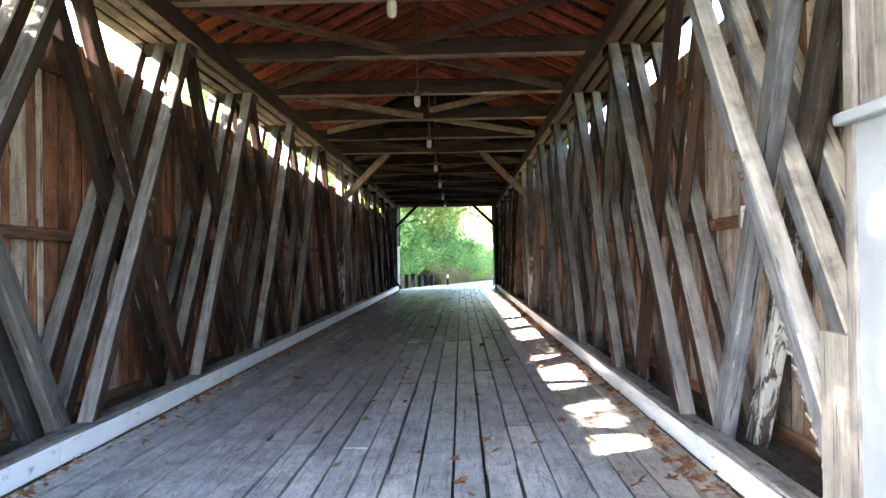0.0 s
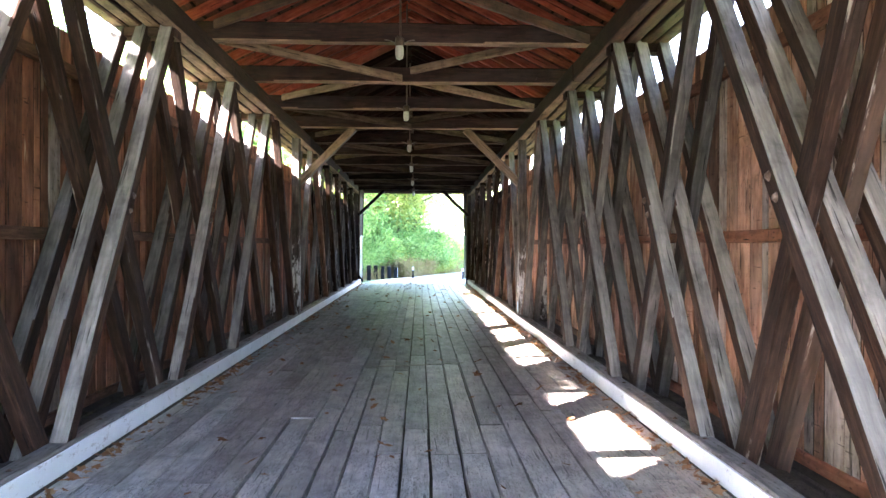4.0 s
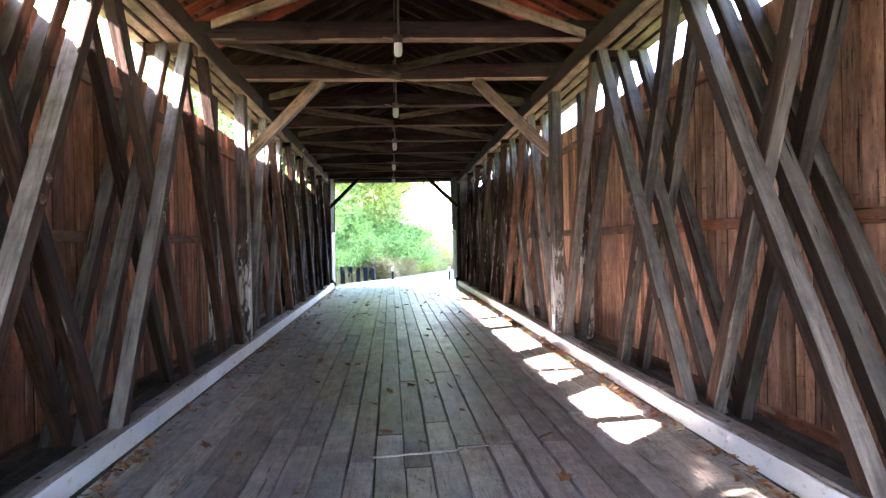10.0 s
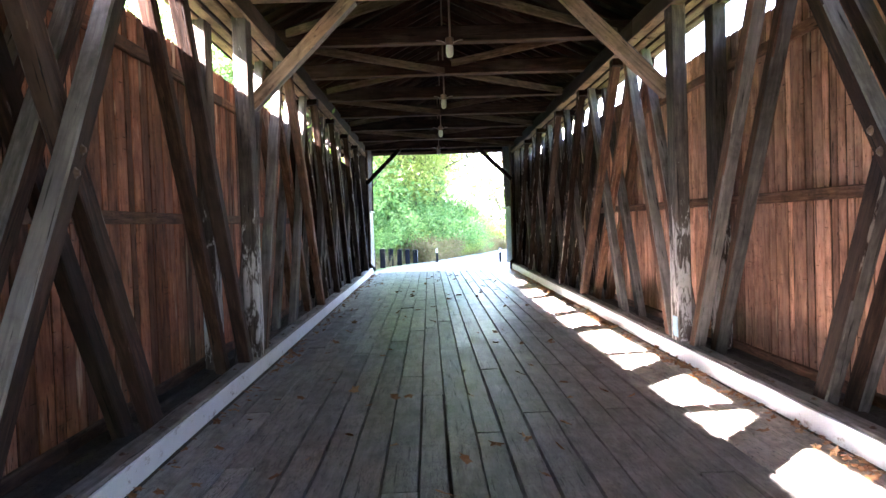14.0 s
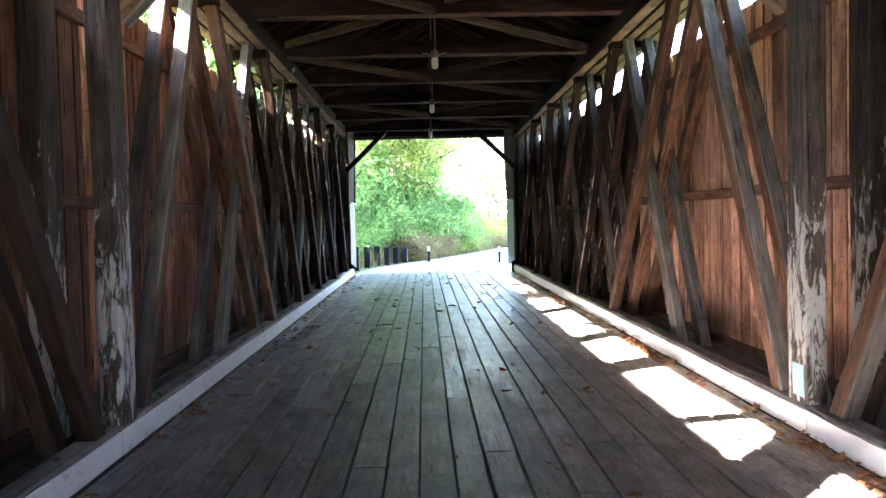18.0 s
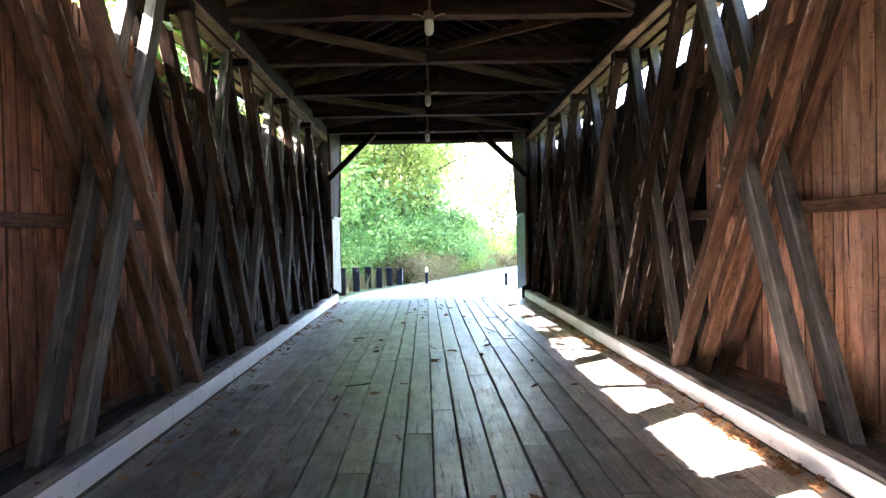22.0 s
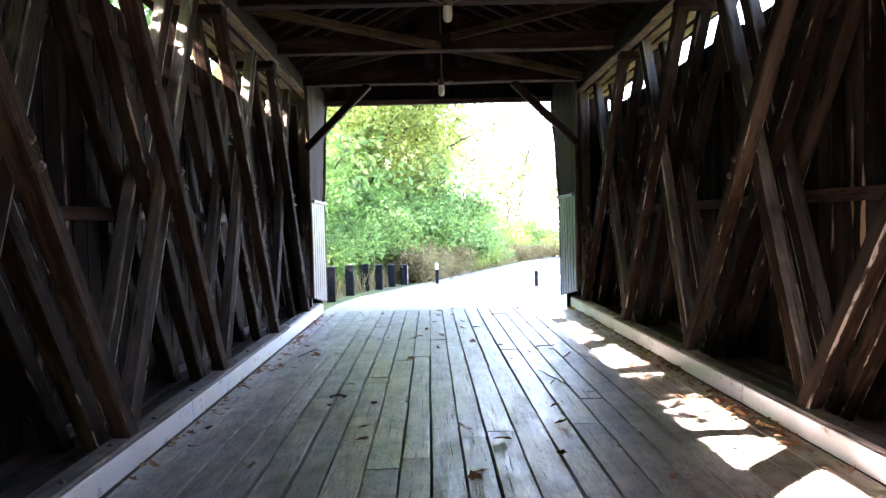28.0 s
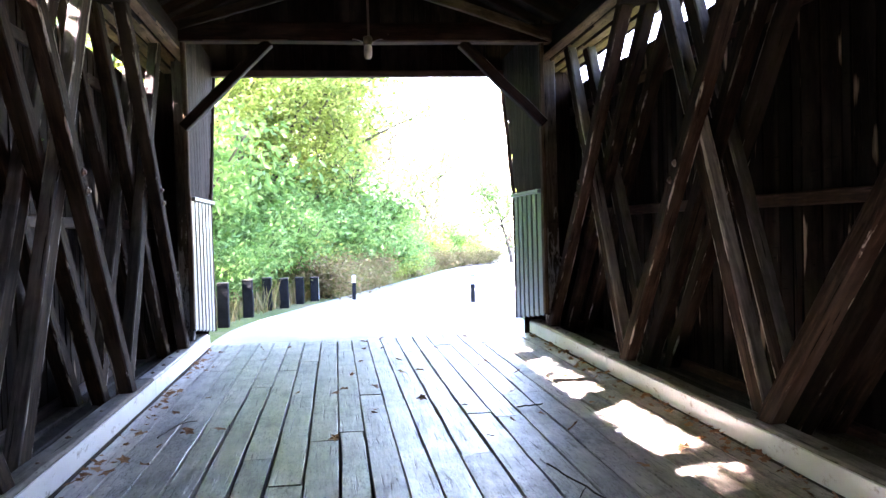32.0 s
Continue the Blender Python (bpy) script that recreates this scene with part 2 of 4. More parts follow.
# near-black copy of the boards, standing in for the dim north end
M_SIDING_SHADED = wood("siding board darkened for shade", (0.001492, 0.0007459, 0.000504), (0.004254, 0.001875, 0.00125), (0.01374, 0.00625, 0.00387), stain_from=0.56, spread=1.1, fine=13.0, checks=True, sheen=0.06)
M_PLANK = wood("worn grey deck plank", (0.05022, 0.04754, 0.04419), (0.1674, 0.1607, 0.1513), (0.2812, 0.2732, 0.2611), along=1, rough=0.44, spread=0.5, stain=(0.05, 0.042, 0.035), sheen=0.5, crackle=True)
# three paler planks put the portals' daylight into the deck's colour
M_PLANK_PALE = wood("deck plank bleached and paled for daylight", (0.1766, 0.1718, 0.1653), (0.4253, 0.4174, 0.4053), (0.5296, 0.5217, 0.5096), along=1, rough=0.38, spread=0.3, stain=(0.12, 0.115, 0.11), stain_from=0.64, sheen=0.5, crackle=True)
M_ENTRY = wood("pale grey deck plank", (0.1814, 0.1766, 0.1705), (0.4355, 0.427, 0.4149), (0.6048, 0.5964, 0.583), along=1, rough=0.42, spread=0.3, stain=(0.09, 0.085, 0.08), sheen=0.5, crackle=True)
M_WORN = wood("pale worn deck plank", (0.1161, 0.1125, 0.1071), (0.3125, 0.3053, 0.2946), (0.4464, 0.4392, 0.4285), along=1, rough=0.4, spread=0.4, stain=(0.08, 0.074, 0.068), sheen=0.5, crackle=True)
M_DUSTY = wood("dust-covered brown deck plank", (0.2125, 0.1827, 0.153), (0.3485, 0.306, 0.2635), (0.425, 0.3825, 0.3315), along=1, rough=0.7, spread=0.25, stain=(0.2, 0.165, 0.135), sheen=0.5, crackle=True)
M_CURB = wood("grey curb timber", (0.06, 0.054, 0.05), (0.15, 0.14, 0.13), (0.26, 0.247, 0.235), along=1, sheen=0.5)
M_UNDER = wood("dark underfloor timber", (0.02, 0.017, 0.015), (0.045, 0.038, 0.032), (0.07, 0.06, 0.05), along=1)
M_IRON = plain("rusted iron", (0.11, 0.075, 0.055), 0.55, 0.6, 0.4, 30)
M_GALV = plain("pale galvanised sheet", (0.13, 0.15, 0.155), 0.4, 0.3, 0.1, 3)
# south copy of the galvanised sheet, coloured brighter and bluer for daylight
M_PANEL = plain("galvanised sheet paled for skylight", (0.24, 0.268, 0.3), 0.5, 0.1, 0.1, 3)
M_GLASS = plain("frosted lamp glass", (0.42, 0.4, 0.36), 0.3, 0.0, 0.15, 10)
M_CABLE = plain("grey cable", (0.16, 0.13, 0.11), 0.6)
M_GUARD = plain("creosoted post", (0.01, 0.012, 0.016), 0.9, 0.0, 0.35, 8)
M_GUARD.node_tree.nodes["Principled BSDF"].inputs["Specular IOR Level"].default_value = 0.1
M_PALE = wood("pale weathered board", (0.16, 0.153, 0.14), (0.27, 0.258, 0.236), (0.38, 0.365, 0.335), knots=False)
M_BARK = wood("tree bark", (0.05, 0.04, 0.032), (0.11, 0.09, 0.07), (0.2, 0.17, 0.14), knots=False)


def paint_white():
    m, nt, b = nodes_of("worn white paint", 0.55)
    v = coords(nt, (1, 1, 1))
    fine = noise_tex(nt, coords(nt, (1, 0.45, 1)), 11, 8, 0.74)
    big = noise_tex(nt, coords(nt, (1, 0.5, 1)), 3.0, 5, 0.6)
    base = ramp(nt, big, [(0.3, (0.63, 0.67, 0.7)), (0.7, (0.76, 0.79, 0.81))])
    f = ramp(nt, fine, [(0.575, (0, 0, 0)), (0.67, (1, 1, 1))])
    nt.links.new(mix(nt, f, base, (0.32, 0.3, 0.28)), b.inputs["Base Color"])
    bump(nt, b, fine, 0.3, 0.004)
    return m


M_WHITE = paint_white()


def flaked(name):
    """Dark timber with remnants of old whitewash flaking off its lower part."""
    m = wood(name, (0.018, 0.014, 0.012), (0.05, 0.041, 0.035), (0.13, 0.112, 0.098))
    nt = m.node_tree
    b = nt.nodes["Principled BSDF"]
    old = b.inputs["Base Color"].links[0].from_socket
    n = noise_tex(nt, coords(nt, (12, 12, 3.2)), 1.0, 8, 0.76, 0.6)
    tc = nt.nodes.new("ShaderNodeTexCoord")
    sep = nt.nodes.new("ShaderNodeSeparateXYZ")
    nt.links.new(tc.outputs["Object"], sep.inputs[0])
    zone = ramp(nt, sep.outputs[2], [(0.0, (0.1, 0.1, 0.1)), (0.35, (0.24, 0.24, 0.24)), (1.0, (0.0, 0.0, 0.0))])
    half = nt.nodes.new("ShaderNodeMath")
    half.operation = "MULTIPLY"
    half.inputs[1].default_value = 0.42
    nt.links.new(sep.outputs[2], half.inputs[0])
    nt.links.new(half.outputs[0], zone.node.inputs[0])
    add = nt.nodes.new("ShaderNodeMath")
    add.operation = "ADD"
    nt.links.new(n, add.inputs[0])
    nt.links.new(zone, add.inputs[1])
    f = ramp(nt, add.outputs[0], [(0.65, (0, 0, 0)), (0.71, (0.85, 0.85, 0.85))])
    nt.links.new(mix(nt, f, old, (0.46, 0.46, 0.45)), b.inputs["Base Color"])
    return m


M_POST = flaked("post timber with flaking whitewash")
M_NOTICE = plain("dark red print", (0.12, 0.035, 0.025), 0.6, 0.0, 0.5, 40)
M_BLUE = plain("faded blue paint", (0.2, 0.36, 0.5), 0.6, 0.0, 0.2, 25)


def leaf_mat(name, a, bcol, c, through_leaf=(0.55, 0.62, 0.14)):
    m, nt, b = nodes_of(name, 0.5)
    g = nt.nodes.new("ShaderNodeNewGeometry")
    col = ramp(nt, g.outputs["Random Per Island"], [(0.0, a), (0.55, bcol), (1.0, c)])
    nt.links.new(col, b.inputs["Base Color"])
    tr = nt.nodes.new("ShaderNodeBsdfTranslucent")
    nt.links.new(mix(nt, 0.4, col, through_leaf), tr.inputs["Color"])
    ms = nt.nodes.new("ShaderNodeMixShader")
    ms.inputs[0].default_value = 0.5
    nt.links.new(b.outputs[0], ms.inputs[1])
    nt.links.new(tr.outputs[0], ms.inputs[2])
    nt.links.new(ms.outputs[0], nt.nodes["Material Output"].inputs["Surface"])
    return m


M_LEAF = leaf_mat("green leaves", (0.03689, 0.09486, 0.02319), (0.137, 0.2846, 0.07905), (0.3162, 0.4427, 0.1476), (0.36, 0.6, 0.16))
M_LEAF2 = leaf_mat("yellow green leaves", (0.0672, 0.1248, 0.024), (0.2592, 0.3456, 0.0768), (0.48, 0.4992, 0.1632))
M_STALK = leaf_mat("grass and dry stalks", (0.11, 0.14, 0.04), (0.22, 0.19, 0.08), (0.32, 0.2, 0.12), (0.36, 0.3, 0.13))
M_DRY = leaf_mat("fallen brown leaves", (0.13, 0.06, 0.028), (0.27, 0.125, 0.06), (0.4, 0.25, 0.14), (0.3, 0.16, 0.07))


def ground_mat():
    m, nt, b = nodes_of("grassy earth", 0.95)
    v = coords(nt, (1, 1, 1), False)
    n1, n2 = noise_tex(nt, v, 0.5, 6, 0.6), noise_tex(nt, v, 9, 6, 0.7)
    c = ramp(nt, n2, [(0.3, (0.05, 0.085, 0.02)), (0.6, (0.1, 0.14, 0.035)), (0.8, (0.18, 0.17, 0.08))])
    f = ramp(nt, n1, [(0.52, (0, 0, 0)), (0.68, (1, 1, 1))])
    nt.links.new(mix(nt, f, c, (0.16, 0.12, 0.075)), b.inputs["Base Color"])
    bump(nt, b, n2, 0.8, 0.05)
    return m


def road_mat():
    m, nt, b = nodes_of("pale worn asphalt", 0.9)
    v = coords(nt, (1, 1, 1), False)
    n1, n2 = noise_tex(nt, v, 0.8, 5, 0.6), noise_tex(nt, v, 60, 4, 0.7)
    c = mix(nt, ramp(nt, n1, [(0.35, (0, 0, 0)), (0.7, (1, 1, 1))]), (0.3, 0.29, 0.275), (0.4, 0.39, 0.37))
    c = mix(nt, 1.0, c, ramp(nt, n2, [(0.3, (0.75, 0.75, 0.75)), (0.7, (1.1, 1.1, 1.1))]), "MULTIPLY")
    nt.links.new(c, b.inputs["Base Color"])
    bump(nt, b, n2, 0.5, 0.01)
    return m


M_GROUND, M_ROAD = ground_mat(), road_mat()


# ---- mesh helpers ----
def mesh_of(name, verts, faces, material=None, smooth=False):
    me = bpy.data.meshes.new(name)
    me.from_pydata(verts, [], faces)
    if material:
        me.materials.append(material)
    if smooth:
        me.polygons.foreach_set("use_smooth", [True] * len(me.polygons))
    me.update()
    return me


def thing(name, label, category, at=(0, 0, 0), group="", kind=""):
    ob = new(name)
    ob.location = at
    return tagged(ob, label, category, group, kind)


def part(name, data, material, parent, label="", m=None):
    """Links a mesh (or a bmesh) as one mesh object under a thing or part."""
    if isinstance(data, bmesh.types.BMesh):
        me = bpy.data.meshes.new(name)
        data.to_mesh(me)
        data.free()
        data = me
    if material and not data.materials:
        data.materials.append(material)
    ob = new(name, data)
    ob.parent = parent
    if m is not None:
        base = parent.matrix_basis if parent.parent is None else parent.parent.matrix_basis @ parent.matrix_basis
        ob.matrix_basis = base.inverted() @ m
    if label:
        tagged(ob, label)
    return ob


def timber(length, w, h, rng, chamfer=0.012, rings=5, wobble=0.006, name="timber"):
    """A sawn timber along local z, centred on x and y, with eased and slightly uneven edges."""
    c = chamfer
    sec = [(-w / 2 + c, -h / 2), (w / 2 - c, -h / 2), (w / 2, -h / 2 + c), (w / 2, h / 2 - c),
           (w / 2 - c, h / 2), (-w / 2 + c, h / 2), (-w / 2, h / 2 - c), (-w / 2, -h / 2 + c)]
    v, f = [], []
    for k in range(rings):
        z = length * k / (rings - 1)
        ox, oy = rng.uniform(-wobble, wobble), rng.uniform(-wobble, wobble)
        for x, y in sec:
            v.append((x + ox + rng.uniform(-wobble, wobble) * 0.5, y + oy + rng.uniform(-wobble, wobble) * 0.5, z))
    for k in range(rings - 1):
        for i in range(8):
            j = (i + 1) % 8
            f.append((8 * k + i, 8 * k + j, 8 * k + 8 + j, 8 * k + 8 + i))
    f.append(tuple(range(7, -1, -1)))
    f.append(tuple(range(8 * rings - 8, 8 * rings)))
    return mesh_of(name, v, f)


def along(p, q, side=(1, 0, 0)):
    """The pose whose z runs from p to q, with x as near as can be to side."""
    p, q, side = Vector(p), Vector(q), Vector(side)
    z = (q - p).normalized()
    x = (side - side.dot(z) * z).normalized()
    y = z.cross(x)
    return Matrix.Translation(p) @ Matrix((x, y, z)).transposed().to_4x4()


def beam(name, p, q, w, h, material, parent, rng, side=(1, 0, 0), label="", face_tone=None, facing=0, **more):
    """A timber from p to q; w across along side, h in the other way; one face can take a second material, lit or shaded
    in colour, counted from the entrance side.
    """
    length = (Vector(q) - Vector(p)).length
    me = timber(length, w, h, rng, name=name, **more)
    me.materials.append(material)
    if face_tone:
        me.materials.append(face_tone)
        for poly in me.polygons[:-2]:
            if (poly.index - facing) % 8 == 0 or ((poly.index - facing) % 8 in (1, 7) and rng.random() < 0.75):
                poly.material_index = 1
    return part(name, me, material, parent, label, along(p, q, side))


def tube(path, radius, sides=8):
    """A round bar along a path of points, as a mesh."""
    pts = [Vector(p) for p in path]
    v, f = [], []
    for i, p in enumerate(pts):
        d = (pts[min(i + 1, len(pts) - 1)] - pts[max(i - 1, 0)]).normalized()
        a = d.orthogonal().normalized()
        b2 = d.cross(a)
        for k in range(sides):
            t = 2 * math.pi * k / sides
            v.append(p + radius * (math.cos(t) * a + math.sin(t) * b2))
    for i in range(len(pts) - 1):
        for k in range(sides):
            j = (k + 1) % sides
            f.append((i * sides + k, i * sides + j, i * sides + sides + j, i * sides + sides + k))
    f.append(tuple(range(sides - 1, -1, -1)))
    f.append(tuple(range(len(v) - sides, len(v))))
    return mesh_of("tube", v, f, None, True)


def turned(profile, sides=16):
    """A turned solid from (radius, z) pairs."""
    v, f = [], []
    for r, z in profile:
        for k in range(sides):
            t = 2 * math.pi * k / sides
            v.append((r * math.cos(t), r * math.sin(t), z))
    for i in range(len(profile) - 1):
        for k in range(sides):
            j = (k + 1) % sides
            f.append((i * sides + k, i * sides + j, i * sides + sides + j, i * sides + sides + k))
    f.append(tuple(range(sides - 1, -1, -1)))
    f.append(tuple(range(len(v) - sides, len(v))))
    return mesh_of("turned", v, f, None, True)


SIDES = (("west", -1), ("east", 1))


# ---- trusses ----
BOLT = turned([(0.034, 0.0), (0.034, 0.006), (0.02, 0.007), (0.02, 0.022), (0.014, 0.026)], 8)


# foot and head of each set of main braces, from mid-span outwards, by side and half
MAIN = {
    (1, -1): [(14.98, 17.87), (12.16, 15.1), (9.25, 12.27), (6.5, 9.5), (3.55, 6.5)],
    (-1, -1): [(14.65, 17.42), (11.93, 14.68), (9.15, 11.82), (6.43, 9.06), (3.7, 6.35)],
    (1, 1): [(26.7, 23.45), (29.28, 26.17), (32.05, 28.8), (34.78, 31.85), (37.7, 34.4)],
    (-1, 1): [(26.45, 23.5), (29.06, 26.25), (31.6, 28.87), (34.44, 31.75), (37.2, 34.5)],
}
COUNTERS = {
    (1, -1): [(17.62, 15.58), (14.85, 12.85), (11.82, 9.9), (8.93, 7.0), (6.1, 4.2)],
    (-1, -1): [(17.68, 15.17), (14.72, 12.3), (11.88, 9.42), (9.2, 6.62), (6.4, 3.9)],
    (1, 1): [(23.87, 26.05), (26.85, 28.65), (29.36, 31.18), (32.1, 33.9), (34.9, 36.9)],
    (-1, 1): [(23.84, 25.9), (26.72, 28.5), (29.18, 31.36), (31.95, 33.95), (34.65, 36.7)],
}


def truss(which, s):
    """One side's truss: three-leaf main braces, two-leaf counters between them, posts in the middle."""
    rng = random.Random(11 if s < 0 else 12)
    root = thing("truss_" + which, "old multi-leaf timber bridge truss of crossed weathered braces", "truss", (XC + s * 2.8, YC, 0), "", "structure")
    X = lambda d: XC + s * d
    z0, z1 = 0.02, CHORD_Z + 0.05
    def rake(kind, yb, yt, d, mat, w=LEAF_T, h=0.155, face_tone=None):
        j = rng.uniform(-0.02, 0.02)
        beam(kind, (X(d + w / 2), yb + j, z0), (X(d + w / 2), yt + j, z1 + 0.3 * lift(yt)), w, h, mat, root, rng, (1, 0, 0), face_tone=face_tone)
    for half in (-1, 1):
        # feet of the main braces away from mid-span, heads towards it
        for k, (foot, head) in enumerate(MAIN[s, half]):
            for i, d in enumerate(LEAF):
                # entrance-side face: paler as if lit; rear west leaves darker as if shaded
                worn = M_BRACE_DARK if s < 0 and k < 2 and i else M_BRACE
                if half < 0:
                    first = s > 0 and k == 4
                    rake("brace", foot, head, d, M_BRACE_BLUE if first else M_COUNTER, face_tone=M_BRACE_PALE if first else worn)
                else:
                    # past the first set, northern braces are darkened to stand for shade
                    rake("brace", foot, head, d, M_BRACE_BROWN if k == 0 else M_BRACE_SHADED, face_tone=None if k == 0 else M_BRACE_SHADED)
            # the cross block on which the chord bears, and the bolts through the crossing
            zb = CHORD_Z - 0.05 + 0.3 * lift(head)
            # all but the south-west blocks take darkened timber in place of shade
            beam("bolster", (X(2.38), head, zb), (X(2.99), head, zb), 0.24, 0.1, M_TIE if half < 0 and s < 0 else M_TIE_SHADED, root, rng, (0, 1, 0))
            for zz in (1.98, 2.12):
                yy = foot + (head - foot) * (zz - z0) / (z1 - z0)
                part("bolt", BOLT, M_IRON, root, "", Matrix.Translation((X(2.399), yy, zz)) @ Matrix.Rotation(radians(-90 * s), 4, "Y"))
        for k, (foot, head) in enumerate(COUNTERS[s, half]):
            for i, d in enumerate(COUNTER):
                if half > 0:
                    # northern counters: shade in the side colour, daylight in the face colour
                    look_1, look_2 = (M_BRACE_DARK, M_BRACE) if k == 0 else (M_BRACE_SHADED, M_BRACE_DARK)
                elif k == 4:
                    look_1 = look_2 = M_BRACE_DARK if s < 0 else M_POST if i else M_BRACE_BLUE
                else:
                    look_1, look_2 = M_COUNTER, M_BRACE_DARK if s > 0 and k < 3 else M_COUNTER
                # the second look colours the entrance side as lit or shaded
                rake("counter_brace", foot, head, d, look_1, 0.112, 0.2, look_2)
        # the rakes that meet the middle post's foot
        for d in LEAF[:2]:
            # middle rakes: tones set by how light falls on each side
            rake("brace", YC + half * 0.35, YC + (2.3 if half > 0 else -2.55), d, M_BRACE_BROWN if s > 0 or half > 0 else M_COUNTER, face_tone=M_BRACE if half > 0 else M_BRACE_DARK if s > 0 else None)
    for d in (2.37, 2.83):
        beam("post", (X(d + 0.08), YC, -0.05), (X(d + 0.08), YC, z1), 0.16, 0.27, M_POST, root, rng)
    if s > 0:
        beam("paint_patch", (X(2.366), YC - 0.03, 0.24), (X(2.366), YC - 0.03, 0.47), 0.006, 0.17, M_BLUE, root, rng, chamfer=0.002, rings=4, wobble=0.004)
    if s > 0:
        # a pale board nailed over the first brace's foot
        beam("foot_board", (X(2.365), 3.70, 0.02), (X(2.365), 3.70, 1.12), 0.03, 0.3, M_PALE, root, rng, chamfer=0.004, rings=3, wobble=0.002)
    # a row of pale chips where the edge of the end braces is bitten away
    for half in (-1, 1):
        foot, head = MAIN[s, half][4]
        for k in range(11 if half > 0 or s > 0 else 0):
            zc = 0.42 + 0.075 * k
            yc = foot + (head - foot) * (zc - z0) / (z1 - z0) + 0.085
            beam("chip", (X(2.394), yc - 0.028 + rng.uniform(-0.008, 0.008), zc), (X(2.394), yc + 0.026 + rng.uniform(-0.008, 0.008), zc + rng.uniform(0.015, 0.03)), 0.010, rng.uniform(0.016, 0.026), M_PALE, root, rng, chamfer=0.004, rings=2, wobble=0.004)
    # end posts
    for ye in (Y0 + 0.7, Y1 - 0.7):
        beam("end_post", (X(2.52), ye, -0.05), (X(2.52), ye, z1), 0.16, 0.22, M_POST, root, rng)
    # chords of several sticks with gaps
    for d in (2.36, 2.54, 2.72, 2.90):
        ys = [Y0 - 0.1, Y0 + 9.2 + d, YC + 1.5, Y1 - 9 + d, Y1 + 0.1]
        for a, b in zip(ys, ys[1:]):
            # sides coloured dark, underside pale for bounced light, dimmer at the south-east end
            beam("top_chord", (X(d + 0.07), a, CHORD_Z + 0.13 + 0.3 * lift(a)), (X(d + 0.07), b - 0.008, CHORD_Z + 0.13 + 0.3 * lift(b)), 0.15, 0.26, M_TIE_FACE if a < 20 else M_TIE_SHADED, root, rng, rings=8, chamfer=0.016, face_tone=M_TIE if s > 0 and a < 3 else M_CHORD, facing=4)
            beam("bottom_chord", (X(d + 0.07), a, -0.05), (X(d + 0.07), b - 0.008, -0.05), 0.14, 0.26, M_UNDER, root, rng, rings=8)
    return root


for which, s in SIDES:
    truss(which, s)


# ---- siding ----
def siding(which, s):
    rng = random.Random(21 if s < 0 else 22)
    root = thing("wall_" + which, "red-brown vertical board siding with an open gap under the eaves", "wall", (XC + s * SIDING, YC, 0), "", "structure")
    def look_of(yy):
        # northern boards are darkened in colour to stand for shade
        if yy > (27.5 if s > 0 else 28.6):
            return M_SIDING_SHADED
        # paler boards thin out northwards, with fewer on the west side
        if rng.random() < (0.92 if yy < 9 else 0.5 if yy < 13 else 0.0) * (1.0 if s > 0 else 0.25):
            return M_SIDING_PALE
        # east boards are coloured lighter than west, standing in for sun bounce
        return M_SIDING if s > 0 else M_SIDING_WEST
    y = Y0
    while y < Y1 - 0.05:
        w = min(rng.choice((0.12, 0.15, 0.2, 0.24, 0.27)), Y1 - y)
        top = SIDE_TOP + rng.uniform(-0.005, 0.005)
        x = XC + s * (SIDING + 0.015 + rng.uniform(0, 0.008))
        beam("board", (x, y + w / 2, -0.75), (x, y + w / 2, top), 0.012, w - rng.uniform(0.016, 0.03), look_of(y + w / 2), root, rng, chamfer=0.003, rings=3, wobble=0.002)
        y += w
    # girts nailed across the boards
    for z, h in ((1.77, 0.11), (3.3, 0.12), (0.1, 0.14)):
        ya = Y0
        while ya < Y1 - 0.1:
            yb = min(ya + 4.8, Y1)
            # girt colours step with the light: redder where lit, darker northwards
            beam("girt", (XC + s * (SIDING - 0.027), ya, z), (XC + s * (SIDING - 0.027), yb - 0.01, z), 0.05, h, M_SIDING_WEST if s > 0 and 7 < ya < 15 else M_BRACE_BROWN if ya < 24 else M_COUNTER, root, rng)
            ya = yb
    # a second skin of wide dark boards, added outside, closes the joints to light
    y = Y0
    while y < Y1 - 0.05:
        w = min(1.2, Y1 - y)
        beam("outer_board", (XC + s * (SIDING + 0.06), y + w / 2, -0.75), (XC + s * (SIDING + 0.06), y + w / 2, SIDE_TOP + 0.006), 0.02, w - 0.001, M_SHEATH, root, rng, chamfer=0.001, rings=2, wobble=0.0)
        y += w
    return root


for which, s in SIDES:
    siding(which, s)


